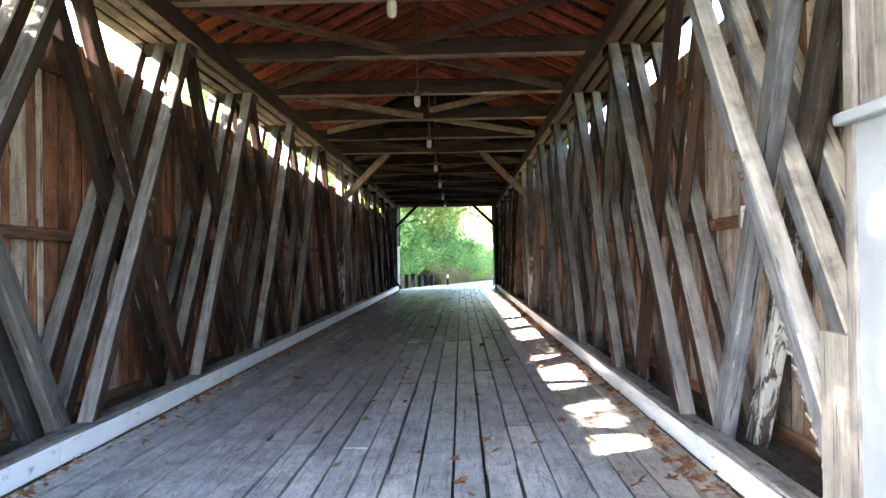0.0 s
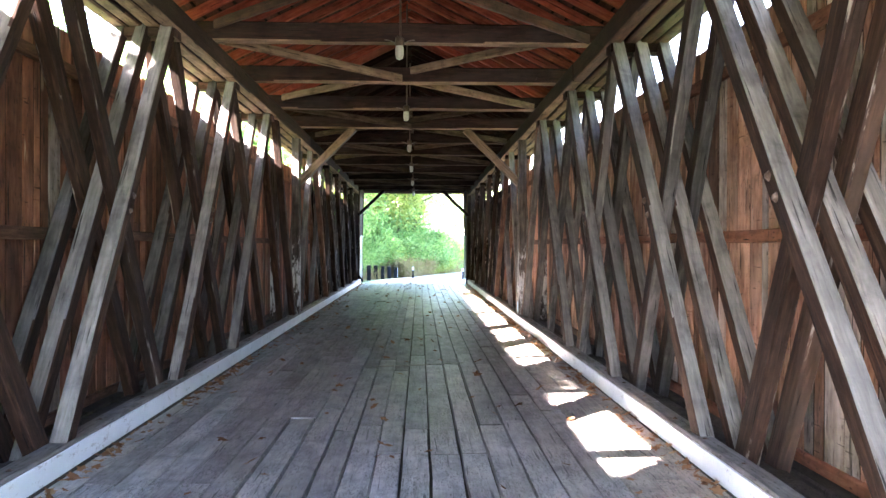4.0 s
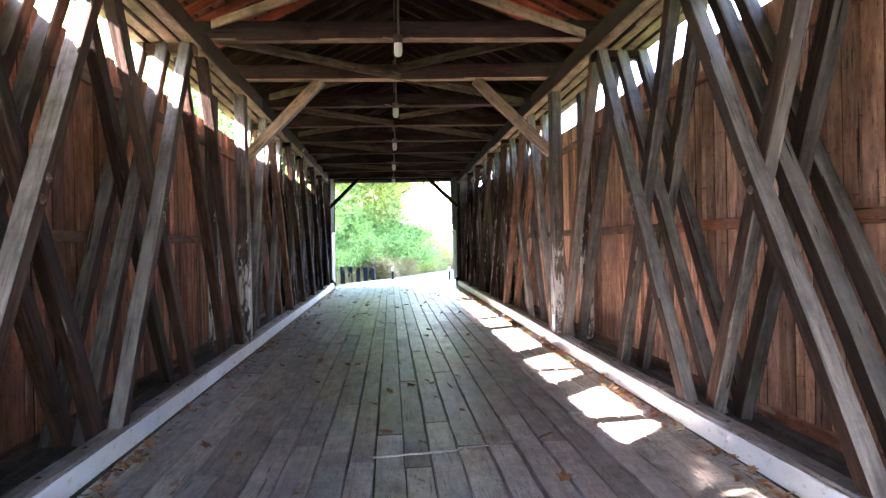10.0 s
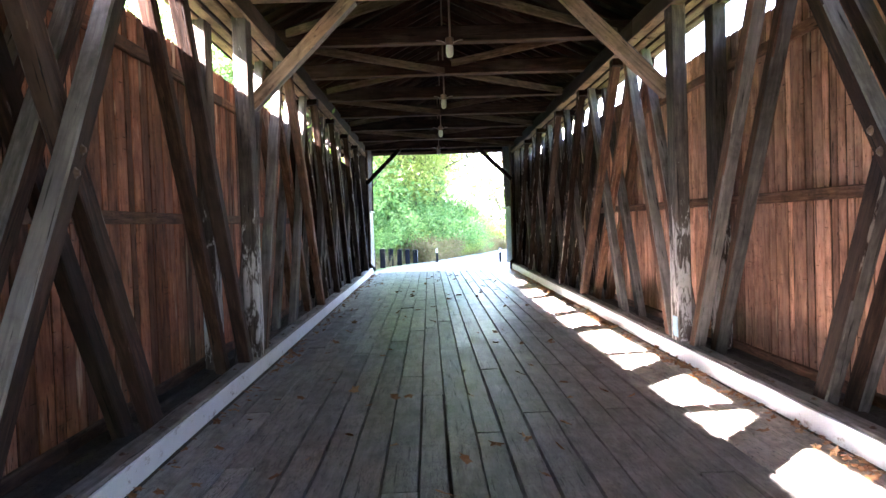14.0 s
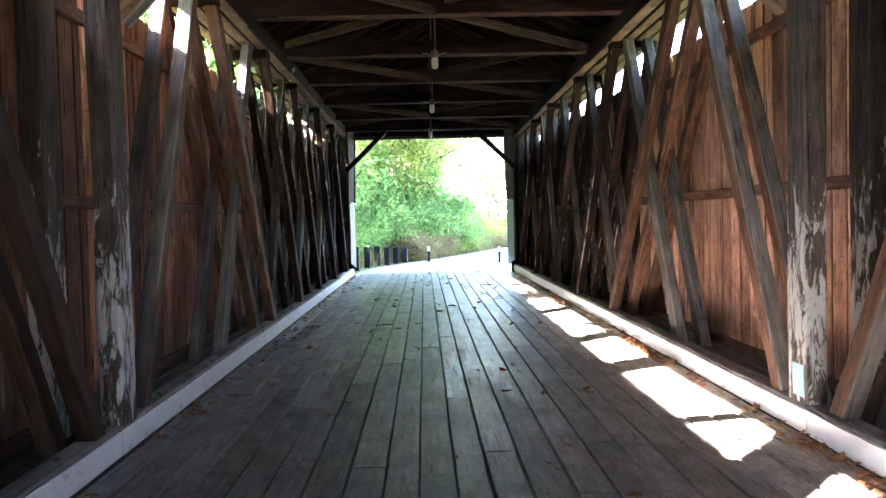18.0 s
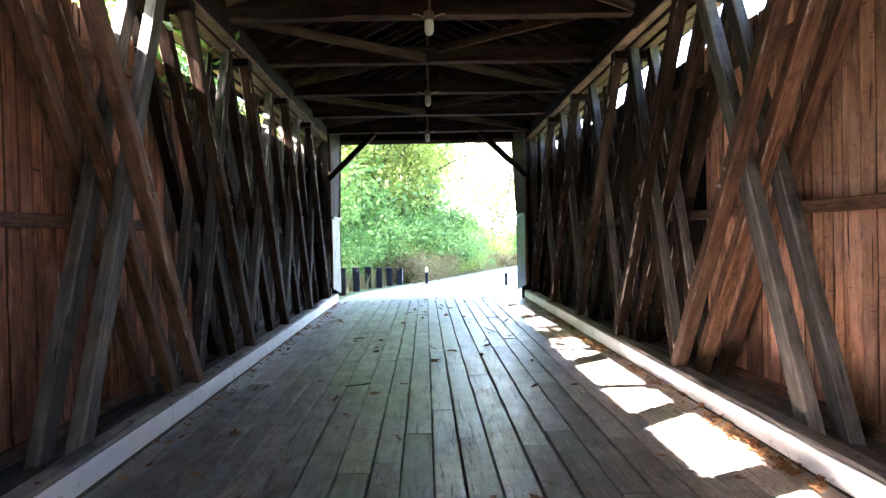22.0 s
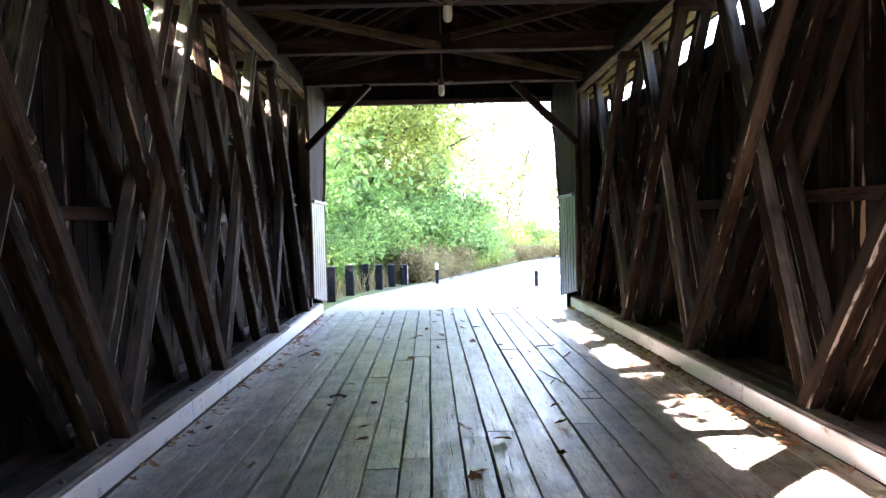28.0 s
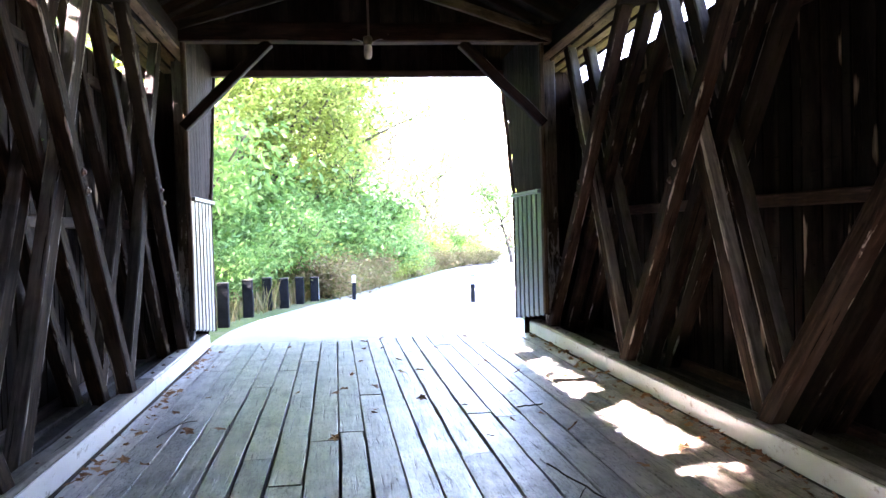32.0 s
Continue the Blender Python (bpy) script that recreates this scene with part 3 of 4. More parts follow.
# ---- roof ----
def roof():
    rng = random.Random(31)
    root = thing("roof", "dark timber roof with tie beams, red-brown rafters and boarding", "roof", (XC, YC, CHORD_Z), "", "structure")
    tz = CHORD_Z + 0.26
    nt = 7
    ys = [YC + 0.2 + TIE_STEP[k > 0] * k for k in range(-nt, nt + 1)]
    for y in ys:
        # northern ties darkened for shade; undersides paler, as if lit from below
        beam("tie_beam", (XC - 3.1, y, tz + 0.12 + lift(y)), (XC + 3.1, y, tz + 0.12 + lift(y)), 0.2, 0.24, M_TIE_FACE if y < 21.5 else M_TIE_SHADED, root, rng, (0, 1, 0), rings=7, chamfer=0.016, face_tone=M_CHORD if y < 21 else M_CHORD_DARK)
    # crossed lateral braces, two bays long
    for k in range(0, nt * 2 - 1, 2):
        for a, b in ((-1, 1), (1, -1)):
            zz = tz + (0.062 if a < 0 else 0.19)
            # tones paint in the light: dim at both ends, pale between
            beam("lateral_brace", (XC + a * 2.35, ys[k] + 0.1, zz + lift(ys[k])), (XC + b * 2.35, ys[k + 2] - 0.1, zz + lift(ys[k + 2])), 0.12, 0.055, M_TIE if k < 3 else M_CHORD if k < 6 else M_CHORD_DARK, root, rng, (0, 0, 1))
    eave = 3.55
    slope = 0.5
    y = Y0 - 1.3
    while y < Y1 + 1.4:
        for s in (-1, 1):
            zb = RIDGE_Z - slope * eave + lift(y)
            # northern rafters are darkened to stand for shade
            beam("rafter", (XC + s * eave, y, zb), (XC, y, RIDGE_Z + lift(y)), 0.07, 0.14, M_ROOF if y < 21.5 else M_ROOF_SHADED, root, rng, (0, 1, 0), rings=4)
        y += 0.61
    # boarding strips across the rafters
    for s in (-1, 1):
        r = 0.05
        ln = math.hypot(eave, slope * eave)
        while r < ln:
            x, z = XC + s * r / ln * eave, RIDGE_Z - r / ln * slope * eave + 0.10
            up = Vector((s * slope, 0, 1)).normalized()
            # red boarding in the south, near-black in the north in place of shade
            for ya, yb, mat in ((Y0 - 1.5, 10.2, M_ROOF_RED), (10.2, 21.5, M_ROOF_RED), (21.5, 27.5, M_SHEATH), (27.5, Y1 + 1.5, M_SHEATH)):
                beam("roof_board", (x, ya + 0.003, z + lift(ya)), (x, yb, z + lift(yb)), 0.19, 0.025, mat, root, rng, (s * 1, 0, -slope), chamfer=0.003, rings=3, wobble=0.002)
            r += 0.235
    for s in (-1, 1):
        for ya, yb in ((Y0 - 1.5, 21.5), (21.5, Y1 + 1.5)):
            zf = RIDGE_Z - slope * eave + 0.02
            beam("fascia", (XC + s * (eave + 0.02), ya, zf), (XC + s * (eave + 0.02), yb, zf + lift(yb)), 0.025, 0.17, M_SHEATH, root, rng, rings=8)
            beam("wall_plate", (XC + s * 2.95, ya + 1.2, tz + 0.3), (XC + s * 2.95, yb - (1.2 if yb > 30 else 0), tz + 0.3 + lift(yb)), 0.14, 0.12, M_TIE, root, rng, rings=7)
    # outer covering
    for s in (-1, 1):
        e = eave + 0.1
        z0, z1 = RIDGE_Z + 0.13, RIDGE_Z + 0.13 - slope * e
        for ya, yb in ((Y0 - 1.5, 21.5), (21.5, Y1 + 1.5)):
            v = [(x, y, z + lift(y)) for x, y, z in ((XC, ya, z0), (XC, yb, z0), (XC + s * e, yb, z1), (XC + s * e, ya, z1))]
            v += [(x, yy, z + 0.03) for x, yy, z in v]
            part("roof_sheet", mesh_of("roof_sheet", v, [(0, 1, 2, 3), (4, 7, 6, 5), (0, 4, 5, 1), (1, 5, 6, 2), (2, 6, 7, 3), (3, 7, 4, 0)]), M_SHEATH, root, "", Matrix())
    return ys, tz


TIES, TIE_Z = roof()


# ---- portals ----
WING_D, WING_IN, WING_OUT, WING_TOP = 2.27, 1.5, 0.25, 1.0   # the side wing: its place, and its reach in and out from the portal
SOUTH_IN = 0.75   # reach of the wing inside the south portal


def portal(which, y, out):
    """Boarded wings that lean out to the gable, the gable boarding and ribbed metal guards; out: the way outdoors."""
    rng = random.Random(71 if out > 0 else 72)
    xc, wing = (XP, WING_D) if out > 0 else (XC, 2.345)
    root = thing("portal_" + which, "dark boarded timber portal with raked side wings and gable", "portal", (xc, y, 0), "", "structure")
    yg = y + out * WING_TOP
    reach = WING_IN if out > 0 else SOUTH_IN
    sill = lambda c: 0.44 - 0.23 * (c + WING_IN) / (WING_IN + WING_OUT)   # the guard's foot sinks towards the outdoors, shaped to fit the camera's view
    # gable: two skins, so that no light comes through the joints
    for skin, (wide, dy) in enumerate(((0.24, 0.0), (0.31, 0.028))):
        x = -3.5
        while x < 3.49:
            w = min(wide, 3.5 - x)
            c = x + w / 2
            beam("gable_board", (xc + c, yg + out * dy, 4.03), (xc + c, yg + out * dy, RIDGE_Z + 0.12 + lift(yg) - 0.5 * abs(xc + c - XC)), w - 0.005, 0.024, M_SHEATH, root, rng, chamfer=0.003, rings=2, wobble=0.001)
            x += w
    beam("header", (xc - 2.6, yg - out * 0.07, 4.07), (xc + 2.6, yg - out * 0.07, 4.07), 0.09, 0.1, M_TIE, root, rng, (0, 1, 0))
    for s in (-1, 1):
        u = -reach
        while u < WING_TOP - 0.02:
            w = 0.21
            c = u + w / 2
            low = (sill(c) if out > 0 else 0.0) if c < WING_OUT else 2.1 + (c - WING_OUT) / (WING_TOP - WING_OUT) * 1.95
            # colour carries the light: north boards near-black, south boards pale
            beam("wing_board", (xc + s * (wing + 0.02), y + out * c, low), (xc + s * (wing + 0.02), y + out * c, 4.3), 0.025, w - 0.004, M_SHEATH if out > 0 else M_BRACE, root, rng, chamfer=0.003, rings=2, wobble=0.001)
            u += w
        beam("wing_edge", (xc + s * wing, y + out * (WING_OUT + 0.02), 0.2), (xc + s * wing, y + out * (WING_OUT + 0.02), 2.05), 0.06, 0.05, M_COUNTER, root, rng)
        beam("wing_edge", (xc + s * wing, y + out * (WING_OUT + 0.02), 2.05), (xc + s * wing, y + out * (WING_TOP + 0.02), 4.05), 0.06, 0.05, M_COUNTER, root, rng)
        beam("wing_post", (xc + s * (wing + 0.0), y - out * (reach - 0.03), 0.44 if out > 0 else 0.2), (xc + s * (wing + 0.0), y - out * (reach - 0.03), 4.2), 0.06 if out > 0 else 0.04, 0.1, M_CHORD_DARK if out > 0 else M_BRACE, root, rng)
        d, far = wing + 0.04, SIDING + 0.03 + s * (XC - xc)
        while d < far - 0.01:
            w = min(0.19, far - d)
            beam("end_board", (xc + s * (d + w / 2), y - out * 0.02, -0.6), (xc + s * (d + w / 2), y - out * 0.02, 4.3), w - 0.002, 0.025, M_SHEATH, root, rng, (1, 0, 0), chamfer=0.002, rings=2, wobble=0.0)
            d += w
        # ribbed sheet along the wing's inner face; its dark backing paints in groove shade
        g = thing("corner_guard", "ribbed pale galvanised metal guard standing on the curb end", "guard panel", (xc + s * wing, y, 0.22), "portal guard panels")
        z0, z1 = 0.45 if out > 0 else 0.235, 2.05
        ya, yb = -reach + (0.09 if out > 0 else 0.0), WING_OUT
        n = 6 if out > 0 else 2
        step = (yb - ya) / n
        beam("backing", (xc + s * (wing + 0.001), y + out * ya, (z0 + z1) / 2), (xc + s * (wing + 0.001), y + out * yb, (z0 + z1) / 2), 0.006, z1 - z0, M_SHEATH, g, rng, rings=2, chamfer=0.001, wobble=0.0)
        for k in range(n):
            u = ya + step * (k + 0.5)
            c = y + out * u
            beam("rib", (xc + s * (wing - 0.007), c, sill(u) - 0.01 if out > 0 else z0), (xc + s * (wing - 0.007), c, z1), 0.02 if out > 0 else 0.008, step * (0.7 if out > 0 else 0.93), M_GALV if out > 0 else M_PANEL, g, rng, rings=2, chamfer=0.003, wobble=0.0)
        beam("top_rail", (xc + s * (wing - 0.035), y + out * ya, z1 + 0.02), (xc + s * (wing - 0.035), y + out * yb, z1 + 0.02), 0.07, 0.05, M_GALV if out > 0 else M_PANEL, g, rng, rings=2, chamfer=0.006, wobble=0.0)


portal("south", Y0, -1)
portal("north", Y1, 1)


# ---- knee braces ----
def knees():
    rng = random.Random(41)
    for y in (TIES[7], TIES[-1], TIES[0]):
        xc, low, out = (XP, 2.95, 2.3) if y > 30 else (XC, 3.05, 2.42)
        for s in (-1, 1):
            ob = thing("knee_brace", "sawn timber knee brace under the tie beam", "brace", (xc + s * 1.85, y, 3.6), "knee braces")
            # north knees take the darkened timber, standing in for shade
            beam("strut", (xc + s * out, y, low), (xc + s * 1.22, y, TIE_Z + lift(y)), 0.16 if y < 30 else 0.13, 0.16 if y < 30 else 0.13, M_CHORD if y < 30 else M_TIE_SHADED, ob, rng, (0, 1, 0), face_tone=M_BRACE_DARK)


knees()


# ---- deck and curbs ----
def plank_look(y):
    """The deck is bleached and also paled for daylight towards the portals, darker in the middle."""
    return M_PLANK_PALE if y > 31 else M_ENTRY if y < 9 or y > 28.5 else M_WORN if y > 24.5 or y < 15 else M_PLANK


def deck():
    rng = random.Random(51)
    root = thing("floor", "worn grey lengthwise timber deck planks", "floor", (XC, YC, 0), "", "structure")
    edges = [-2.98, -2.76, -2.53, -2.31, -2.10, -1.88, -1.66, -1.42, -1.19, -0.98, -0.76, -0.56, -0.33, -0.09, 0.14, 0.37, 0.59, 0.82, 1.04, 1.26, 1.48, 1.69]
    n = len(edges) - 1
    for i in range(n):
        x, w = (edges[i] + edges[i + 1]) / 2, edges[i + 1] - edges[i]
        y = Y0 - 0.1
        first = rng.uniform(1.2, 4.6)
        while y < Y1 + 0.15:
            ln = min(first if y < Y0 else rng.choice((3.7, 4.3, 4.9, 4.9)), Y1 + 0.2 - y)
            if Y1 + 0.2 - y - ln < 0.8:
                ln = Y1 + 0.2 - y
            dz = rng.uniform(-0.003, 0.002)
            me = timber(ln - rng.uniform(0.006, 0.016), w - rng.choice((0.011, 0.014, 0.018, 0.022, 0.032)), 0.06, rng, 0.0025, 11, 0.004, "plank")
            me.transform(Matrix.Rotation(radians(-90), 4, "X"))
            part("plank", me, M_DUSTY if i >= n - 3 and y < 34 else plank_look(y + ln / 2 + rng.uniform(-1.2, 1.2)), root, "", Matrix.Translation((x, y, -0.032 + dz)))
            y += ln
    # boards added beneath keep out light from below, dark in the joints
    for k in range(12):
        a = Y0 - 0.1 + k * (Y1 + 0.3 - Y0) / 12
        beam("under_board", (XC, a, -0.085), (XC, a + (Y1 + 0.3 - Y0) / 12 - 0.002, -0.085), 2 * HALF + 0.02, 0.03, M_UNDER, root, rng, rings=2, wobble=0)
    for k in range(40):
        y = Y0 + 0.4 + k * 0.9
        if y < Y1:
            beam("joist", (XC - 2.34, y, -0.2), (XC + 2.34, y, -0.2), 0.15, 0.19, M_UNDER, root, rng, (0, 1, 0), rings=2)


def curbs():
    for which, s in SIDES:
        rng = random.Random(61 if s < 0 else 62)
        half = HALF + (0.025 if s < 0 else 0.01)
        cx = XC + s * (half + CURB_W / 2)
        y = Y0
        first = True
        while y < Y1 - 0.1:
            ln = 3.1 if first else 4.85
            first = False
            ln = min(ln, Y1 - y)
            ob = thing("curb", "grey timber curb with a worn white-painted face", "curb", (cx, y, 0), "bridge curbs")
            me = timber(ln - 0.012, CURB_W, CURB_H, rng, 0.014, 9, 0.006, "curb")
            me.transform(Matrix.Rotation(radians(-90), 4, "X"))
            # the northernmost curb is paled, standing in for outdoor light
            part("timber", me, M_PLANK_PALE if y + ln > Y1 - 2 else M_CURB, ob, "", Matrix.Translation((XC + s * (half + CURB_W / 2 + 0.008), y, CURB_H / 2 + 0.002)))
            me = timber(ln - 0.016, 0.02, CURB_H - 0.03, rng, 0.004, 9, 0.002, "face")
            me.transform(Matrix.Rotation(radians(-90), 4, "X"))
            part("painted_face", me, M_WHITE, ob, "worn white paint", Matrix.Translation((XC + s * half, y + 0.002, CURB_H / 2 - 0.008)))
            bolts = int(ln / (0.45 if y + ln > Y1 - 2 else 0.8))
            for k in range(bolts):
                part("bolt", CURB_BOLT, M_IRON, ob, "", Matrix.Translation((XC + s * (half + 0.09 + rng.uniform(-0.02, 0.02)), y + 0.3 + ln / (bolts + 0.3) * k + rng.uniform(-0.06, 0.06), CURB_H + 0.001)))
            y += ln


CURB_BOLT = turned([(0.024, 0.0), (0.024, 0.006), (0.013, 0.007), (0.013, 0.014)], 8)
deck()
curbs()


# ---- outdoors ----
def bend(y):
    """How far the road's centre has swung to the east at y."""
    u = y - 41.2
    return 0.19 * (u + math.sqrt(u * u + 2.0)) if y > 20 else 0.0


def smooth(a, b, v):
    t = min(1.0, max(0.0, (v - a) / (b - a)))
    return t * t * (3 - 2 * t)


def height(x, y):
    off = x - XC - bend(y)
    base = -0.06
    if y > 20:
        h = base + smooth(4.4, 15, -off) * 8.0 * smooth(36, 45, y) * (1 - smooth(56, 74, y)) - smooth(4, 30, off) * 2.0 * smooth(40, 60, y)
    else:
        h = base + smooth(5, 40, abs(off)) * 2.0
    gorge = smooth(1.5, 7, y) * (1 - smooth(34, 38.3, y))
    h -= gorge * 3.2 * (1 - smooth(14, 30, abs(x - XC)))
    rough = noise.noise((x * 0.35, y * 0.35, 0)) * 0.25 * smooth(2.6, 6, abs(off))
    return h + rough


def ground():
    xs = [-160, -110, -80, -60, -48] + [-40 + 1.0 * k for k in range(81)] + [48, 60, 80, 110, 160]
    ys = [-160, -110, -70, -45, -30] + [-20 + 1.0 * k for k in range(121)] + [110, 125, 150, 200, 320]
    v = [(x, y, height(x, y)) for y in ys for x in xs]
    n = len(xs)
    f = [(j * n + i, j * n + i + 1, (j + 1) * n + i + 1, (j + 1) * n + i) for j in range(len(ys) - 1) for i in range(n - 1)]
    tagged(new("ground", mesh_of("ground", v, f, M_GROUND, True)), "grassy earth bank and hillside beside the road", "ground", "", "structure")


def road(name, y0, y1, wide):
    v, f = [], []
    m = int(y1 - y0)
    for k in range(m + 1):
        y = y0 + (y1 - y0) * k / m
        for u in range(9):
            x = XC + bend(y) + wide * (u / 4 - 1)
            v.append((x, y, max(height(x, y), height(XC + bend(y), y)) + 0.03 - 0.02 * abs(u / 4 - 1)))
    for k in range(m):
        for u in range(8):
            a = k * 9 + u
            f.append((a, a + 1, a + 10, a + 9))
    tagged(new(name, mesh_of(name, v, f, M_ROAD, True)), "pale sunlit asphalt road leading from the bridge", "road", "", "structure")


ground()
road("road_north", Y1 + 0.2, 95, 2.55)
road("road_south", -45, Y0 - 0.12, 2.6)


def leaves(count, spread, size, rng):
    """Many small folded leaves round a set of twig ends, as one mesh's data."""
    v, f = [], []
    for _ in range(count):
        p = spread()
        a = Vector((rng.gauss(0, 1), rng.gauss(0, 1), rng.gauss(0, 0.7))).normalized()
        b = a.cross(Vector((rng.gauss(0, 1), rng.gauss(0, 1), rng.gauss(0, 1)))).normalized()
        s = size * rng.uniform(0.6, 1.3)
        c = a.cross(b) * s * 0.18
        i = len(v)
        v += [p - a * s, p + b * s * 0.48 + c, p + a * s, p - b * s * 0.48 + c]
        f += [(i, i + 1, i + 2), (i, i + 2, i + 3)]
    return v, f


def tree(seed, tall, material, at, leaf_count=15000, leaf=0.085, lean=0.0):
    rng = random.Random(seed)
    ob = thing("tree", "leafy deciduous tree with sunlit yellow-green foliage", "tree", at, "roadside trees")
    v, f = [], []
    ends = []

    def limb(p, d, length, r, depth):
        pts = [p]
        steps = 5
        for _ in range(steps):
            d = (d + Vector((rng.gauss(0, 0.12), rng.gauss(0, 0.12), rng.gauss(0.03, 0.08)))).normalized()
            pts.append(pts[-1] + d * length / steps)
        sides = 7 if depth == 0 else 5
        base = len(v)
        for i, q in enumerate(pts):
            rr = r * (1 - 0.75 * i / steps)
            dd = (pts[min(i + 1, steps)] - pts[max(i - 1, 0)]).normalized()
            a = dd.orthogonal().normalized()
            b = dd.cross(a)
            for k in range(sides):
                t = 2 * math.pi * k / sides
                v.append(q + rr * (math.cos(t) * a + math.sin(t) * b))
        for i in range(steps):
            for k in range(sides):
                j = (k + 1) % sides
                f.append((base + i * sides + k, base + i * sides + j, base + (i + 1) * sides + j, base + (i + 1) * sides + k))
        if depth >= 2:
            ends.extend(pts[2:])
            return
        kids = 9 if depth == 0 else 5
        for c in range(kids):
            u = (0.3 + 0.7 * c / kids) if depth == 0 else (0.25 + 0.75 * (c + rng.random()) / kids)
            q = pts[0].lerp(pts[-1], 0)
            i = min(steps - 1, int(u * steps))
            q = pts[i].lerp(pts[i + 1], u * steps - i)
            t = rng.uniform(0, 2 * math.pi)
            side = Vector((math.cos(t), math.sin(t), rng.uniform(0.1, 0.7))).normalized()
            limb(q, (d * 0.35 + side).normalized(), length * rng.uniform(0.36, 0.55) * (1.15 - 0.4 * u), r * 0.42, depth + 1)

    limb(Vector((0, 0, -0.3)), Vector((lean, 0, 1)).normalized(), tall, tall * 0.016 + 0.03, 0)
    part("trunk", mesh_of("trunk", v, f, None, True), M_BARK, ob)
    pick = lambda: rng.choice(ends) + Vector((rng.gauss(0, 0.38), rng.gauss(0, 0.38), rng.gauss(0, 0.32)))
    lv, lf = leaves(leaf_count, pick, leaf, rng)
    part("crown", mesh_of("crown", lv, lf), material, ob)
    return ob


def bush(seed, material, at, count=4200, wide=1.2, tall=1.4, leaf=0.055):
    rng = random.Random(seed)
    ob = thing("bush", "dense roadside bush with small green leaves", "bush", at, "roadside bushes")
    ends, v, f = [], [], []
    for k in range(16):
        t = rng.uniform(0, 2 * math.pi)
        tip = Vector((math.cos(t) * wide * rng.uniform(0.2, 1), math.sin(t) * wide * rng.uniform(0.2, 1), tall * rng.uniform(0.35, 1)))
        pts = [Vector((tip.x * 0.1, tip.y * 0.1, -0.1)), tip * 0.5 + Vector((0, 0, 0.15)), tip]
        me = tube(pts, 0.012, 4)
        base = len(v)
        v += [vv.co.copy() for vv in me.vertices]
        f += [tuple(base + i for i in p.vertices) for p in me.polygons]
        bpy.data.meshes.remove(me)
        ends += [pts[1].lerp(pts[2], u / 4) for u in range(5)]
    part("woody_frame", mesh_of("stems", v, f), M_BARK, ob)
    pick = lambda: rng.choice(ends) + Vector((rng.gauss(0, 0.2), rng.gauss(0, 0.2), rng.gauss(0, 0.17)))
    lv, lf = leaves(count, pick, leaf, rng)
    part("foliage", mesh_of("foliage", lv, lf), material, ob)
    return ob


def planting():
    rng = random.Random(91)
    protos = [tree(1, 9.5, M_LEAF, (-6.5, 46, height(-6.5, 46))), tree(2, 8.0, M_LEAF2, (-3.6, 51, height(-3.6, 51))),
              tree(3, 11.0, M_LEAF, (-11, 44.5, height(-11, 44.5))), tree(4, 6.5, M_LEAF2, (-5.2, 45.6, height(-5.2, 45.6)), 11000, 0.075)]
    crest = [tree(7, 8.2, M_LEAF2, (-2.1, 52.6, height(-2.1, 52.6)), 17000, 0.085), tree(8, 5.4, M_LEAF2, (-0.8, 51.0, height(-0.8, 51.0)), 5200, 0.075, -0.06)]
    for x, y, sc in ((-3.6, 49.2, 0.9), (-4.6, 46.6, 0.85), (-3.2, 56.0, 1.2), (-5.4, 52.5, 1.1)):
        o = copy_thing(crest[0], pose(x, y, height(x, y), 0, 0, rng.uniform(0, 360)))
        o.scale = (sc, sc, sc)
    thin = [tree(5, 8.5, M_LEAF2, (1.5, 72, height(1.5, 72)), 2600, 0.11), tree(6, 10.5, M_LEAF2, (-5.0, 48.5, height(-5.0, 48.5)), 4200, 0.085)]
    tree(9, 6.6, M_LEAF, (0.9, 63.5, height(0.9, 63.5)), 2200, 0.1, 0.08)
    tree(10, 3.6, M_LEAF, (6.6, 61.5, height(6.6, 61.5)), 3000, 0.08, -0.05)
    tree(15, 4.6, M_LEAF, (3.0, 64.5, height(3.0, 64.5)), 900, 0.1, 0.05)
    for k, (x, y) in enumerate(((6.0, 80), (11.5, 84), (-1.9, 53.5), (3.5, 92), (-2.6, 56.5), (15, 88), (4.2, 72))):
        copy_thing(thin[k % 2], pose(x, y, height(x, y), 0, 0, rng.uniform(0, 360)))
    spots = [(-7, 55), (-7, 63), (-17, 60), (-10, 68),
             (-26, 44), (-14, 82), (-3, 76), (26, 78), (30, 66), (17, 96),
             # west side; the last six are added out of view to shade posts and entrance
             (-9.8, 9), (-10.5, 15), (-10, 20.5), (-10.5, 26), (-10.2, 32), (-8.6, 37.2), (-10.4, 39.6), (-6.9, 37.4), (-9.5, -5.2), (-9.4, -1.2), (-7.6, -2.3),
             (8.9, 5), (10.2, 9.5), (11.5, 14.5), (9.9, 22.5), (13, 28), (11.6, 7), (12.5, 36), (14, 11), (14.5, 20),
             # added to block low sky light through the west eaves gap
             (-13.6, 6), (-13.5, 29), (-13.8, 34.6), (-7.7, 28), (-7.9, 31.4), (-7.7, 34.6), (-7.8, 4.5),
             (-15, -27), (14, -31), (21, -12), (-19, -14)]
    for k, (x, y) in enumerate(spots):
        near = x < -4 and -6 < y < 40
        east = 5 < x < 16 and y < 40
        p = protos[0 if near else 2 if east else k % 4]
        # crowns beside the bridge are sized to set light through the eaves gaps
        sc = (0.76 if x > -8.1 and y < 12 else 0.92 if x > -8.1 and y < 36 else 0.8 if 13 < y < 28 else 1.0 if x > -12 else 1.15) if near else (0.82 if y < 24 else 0.74) if east else rng.uniform(0.85, 1.15)
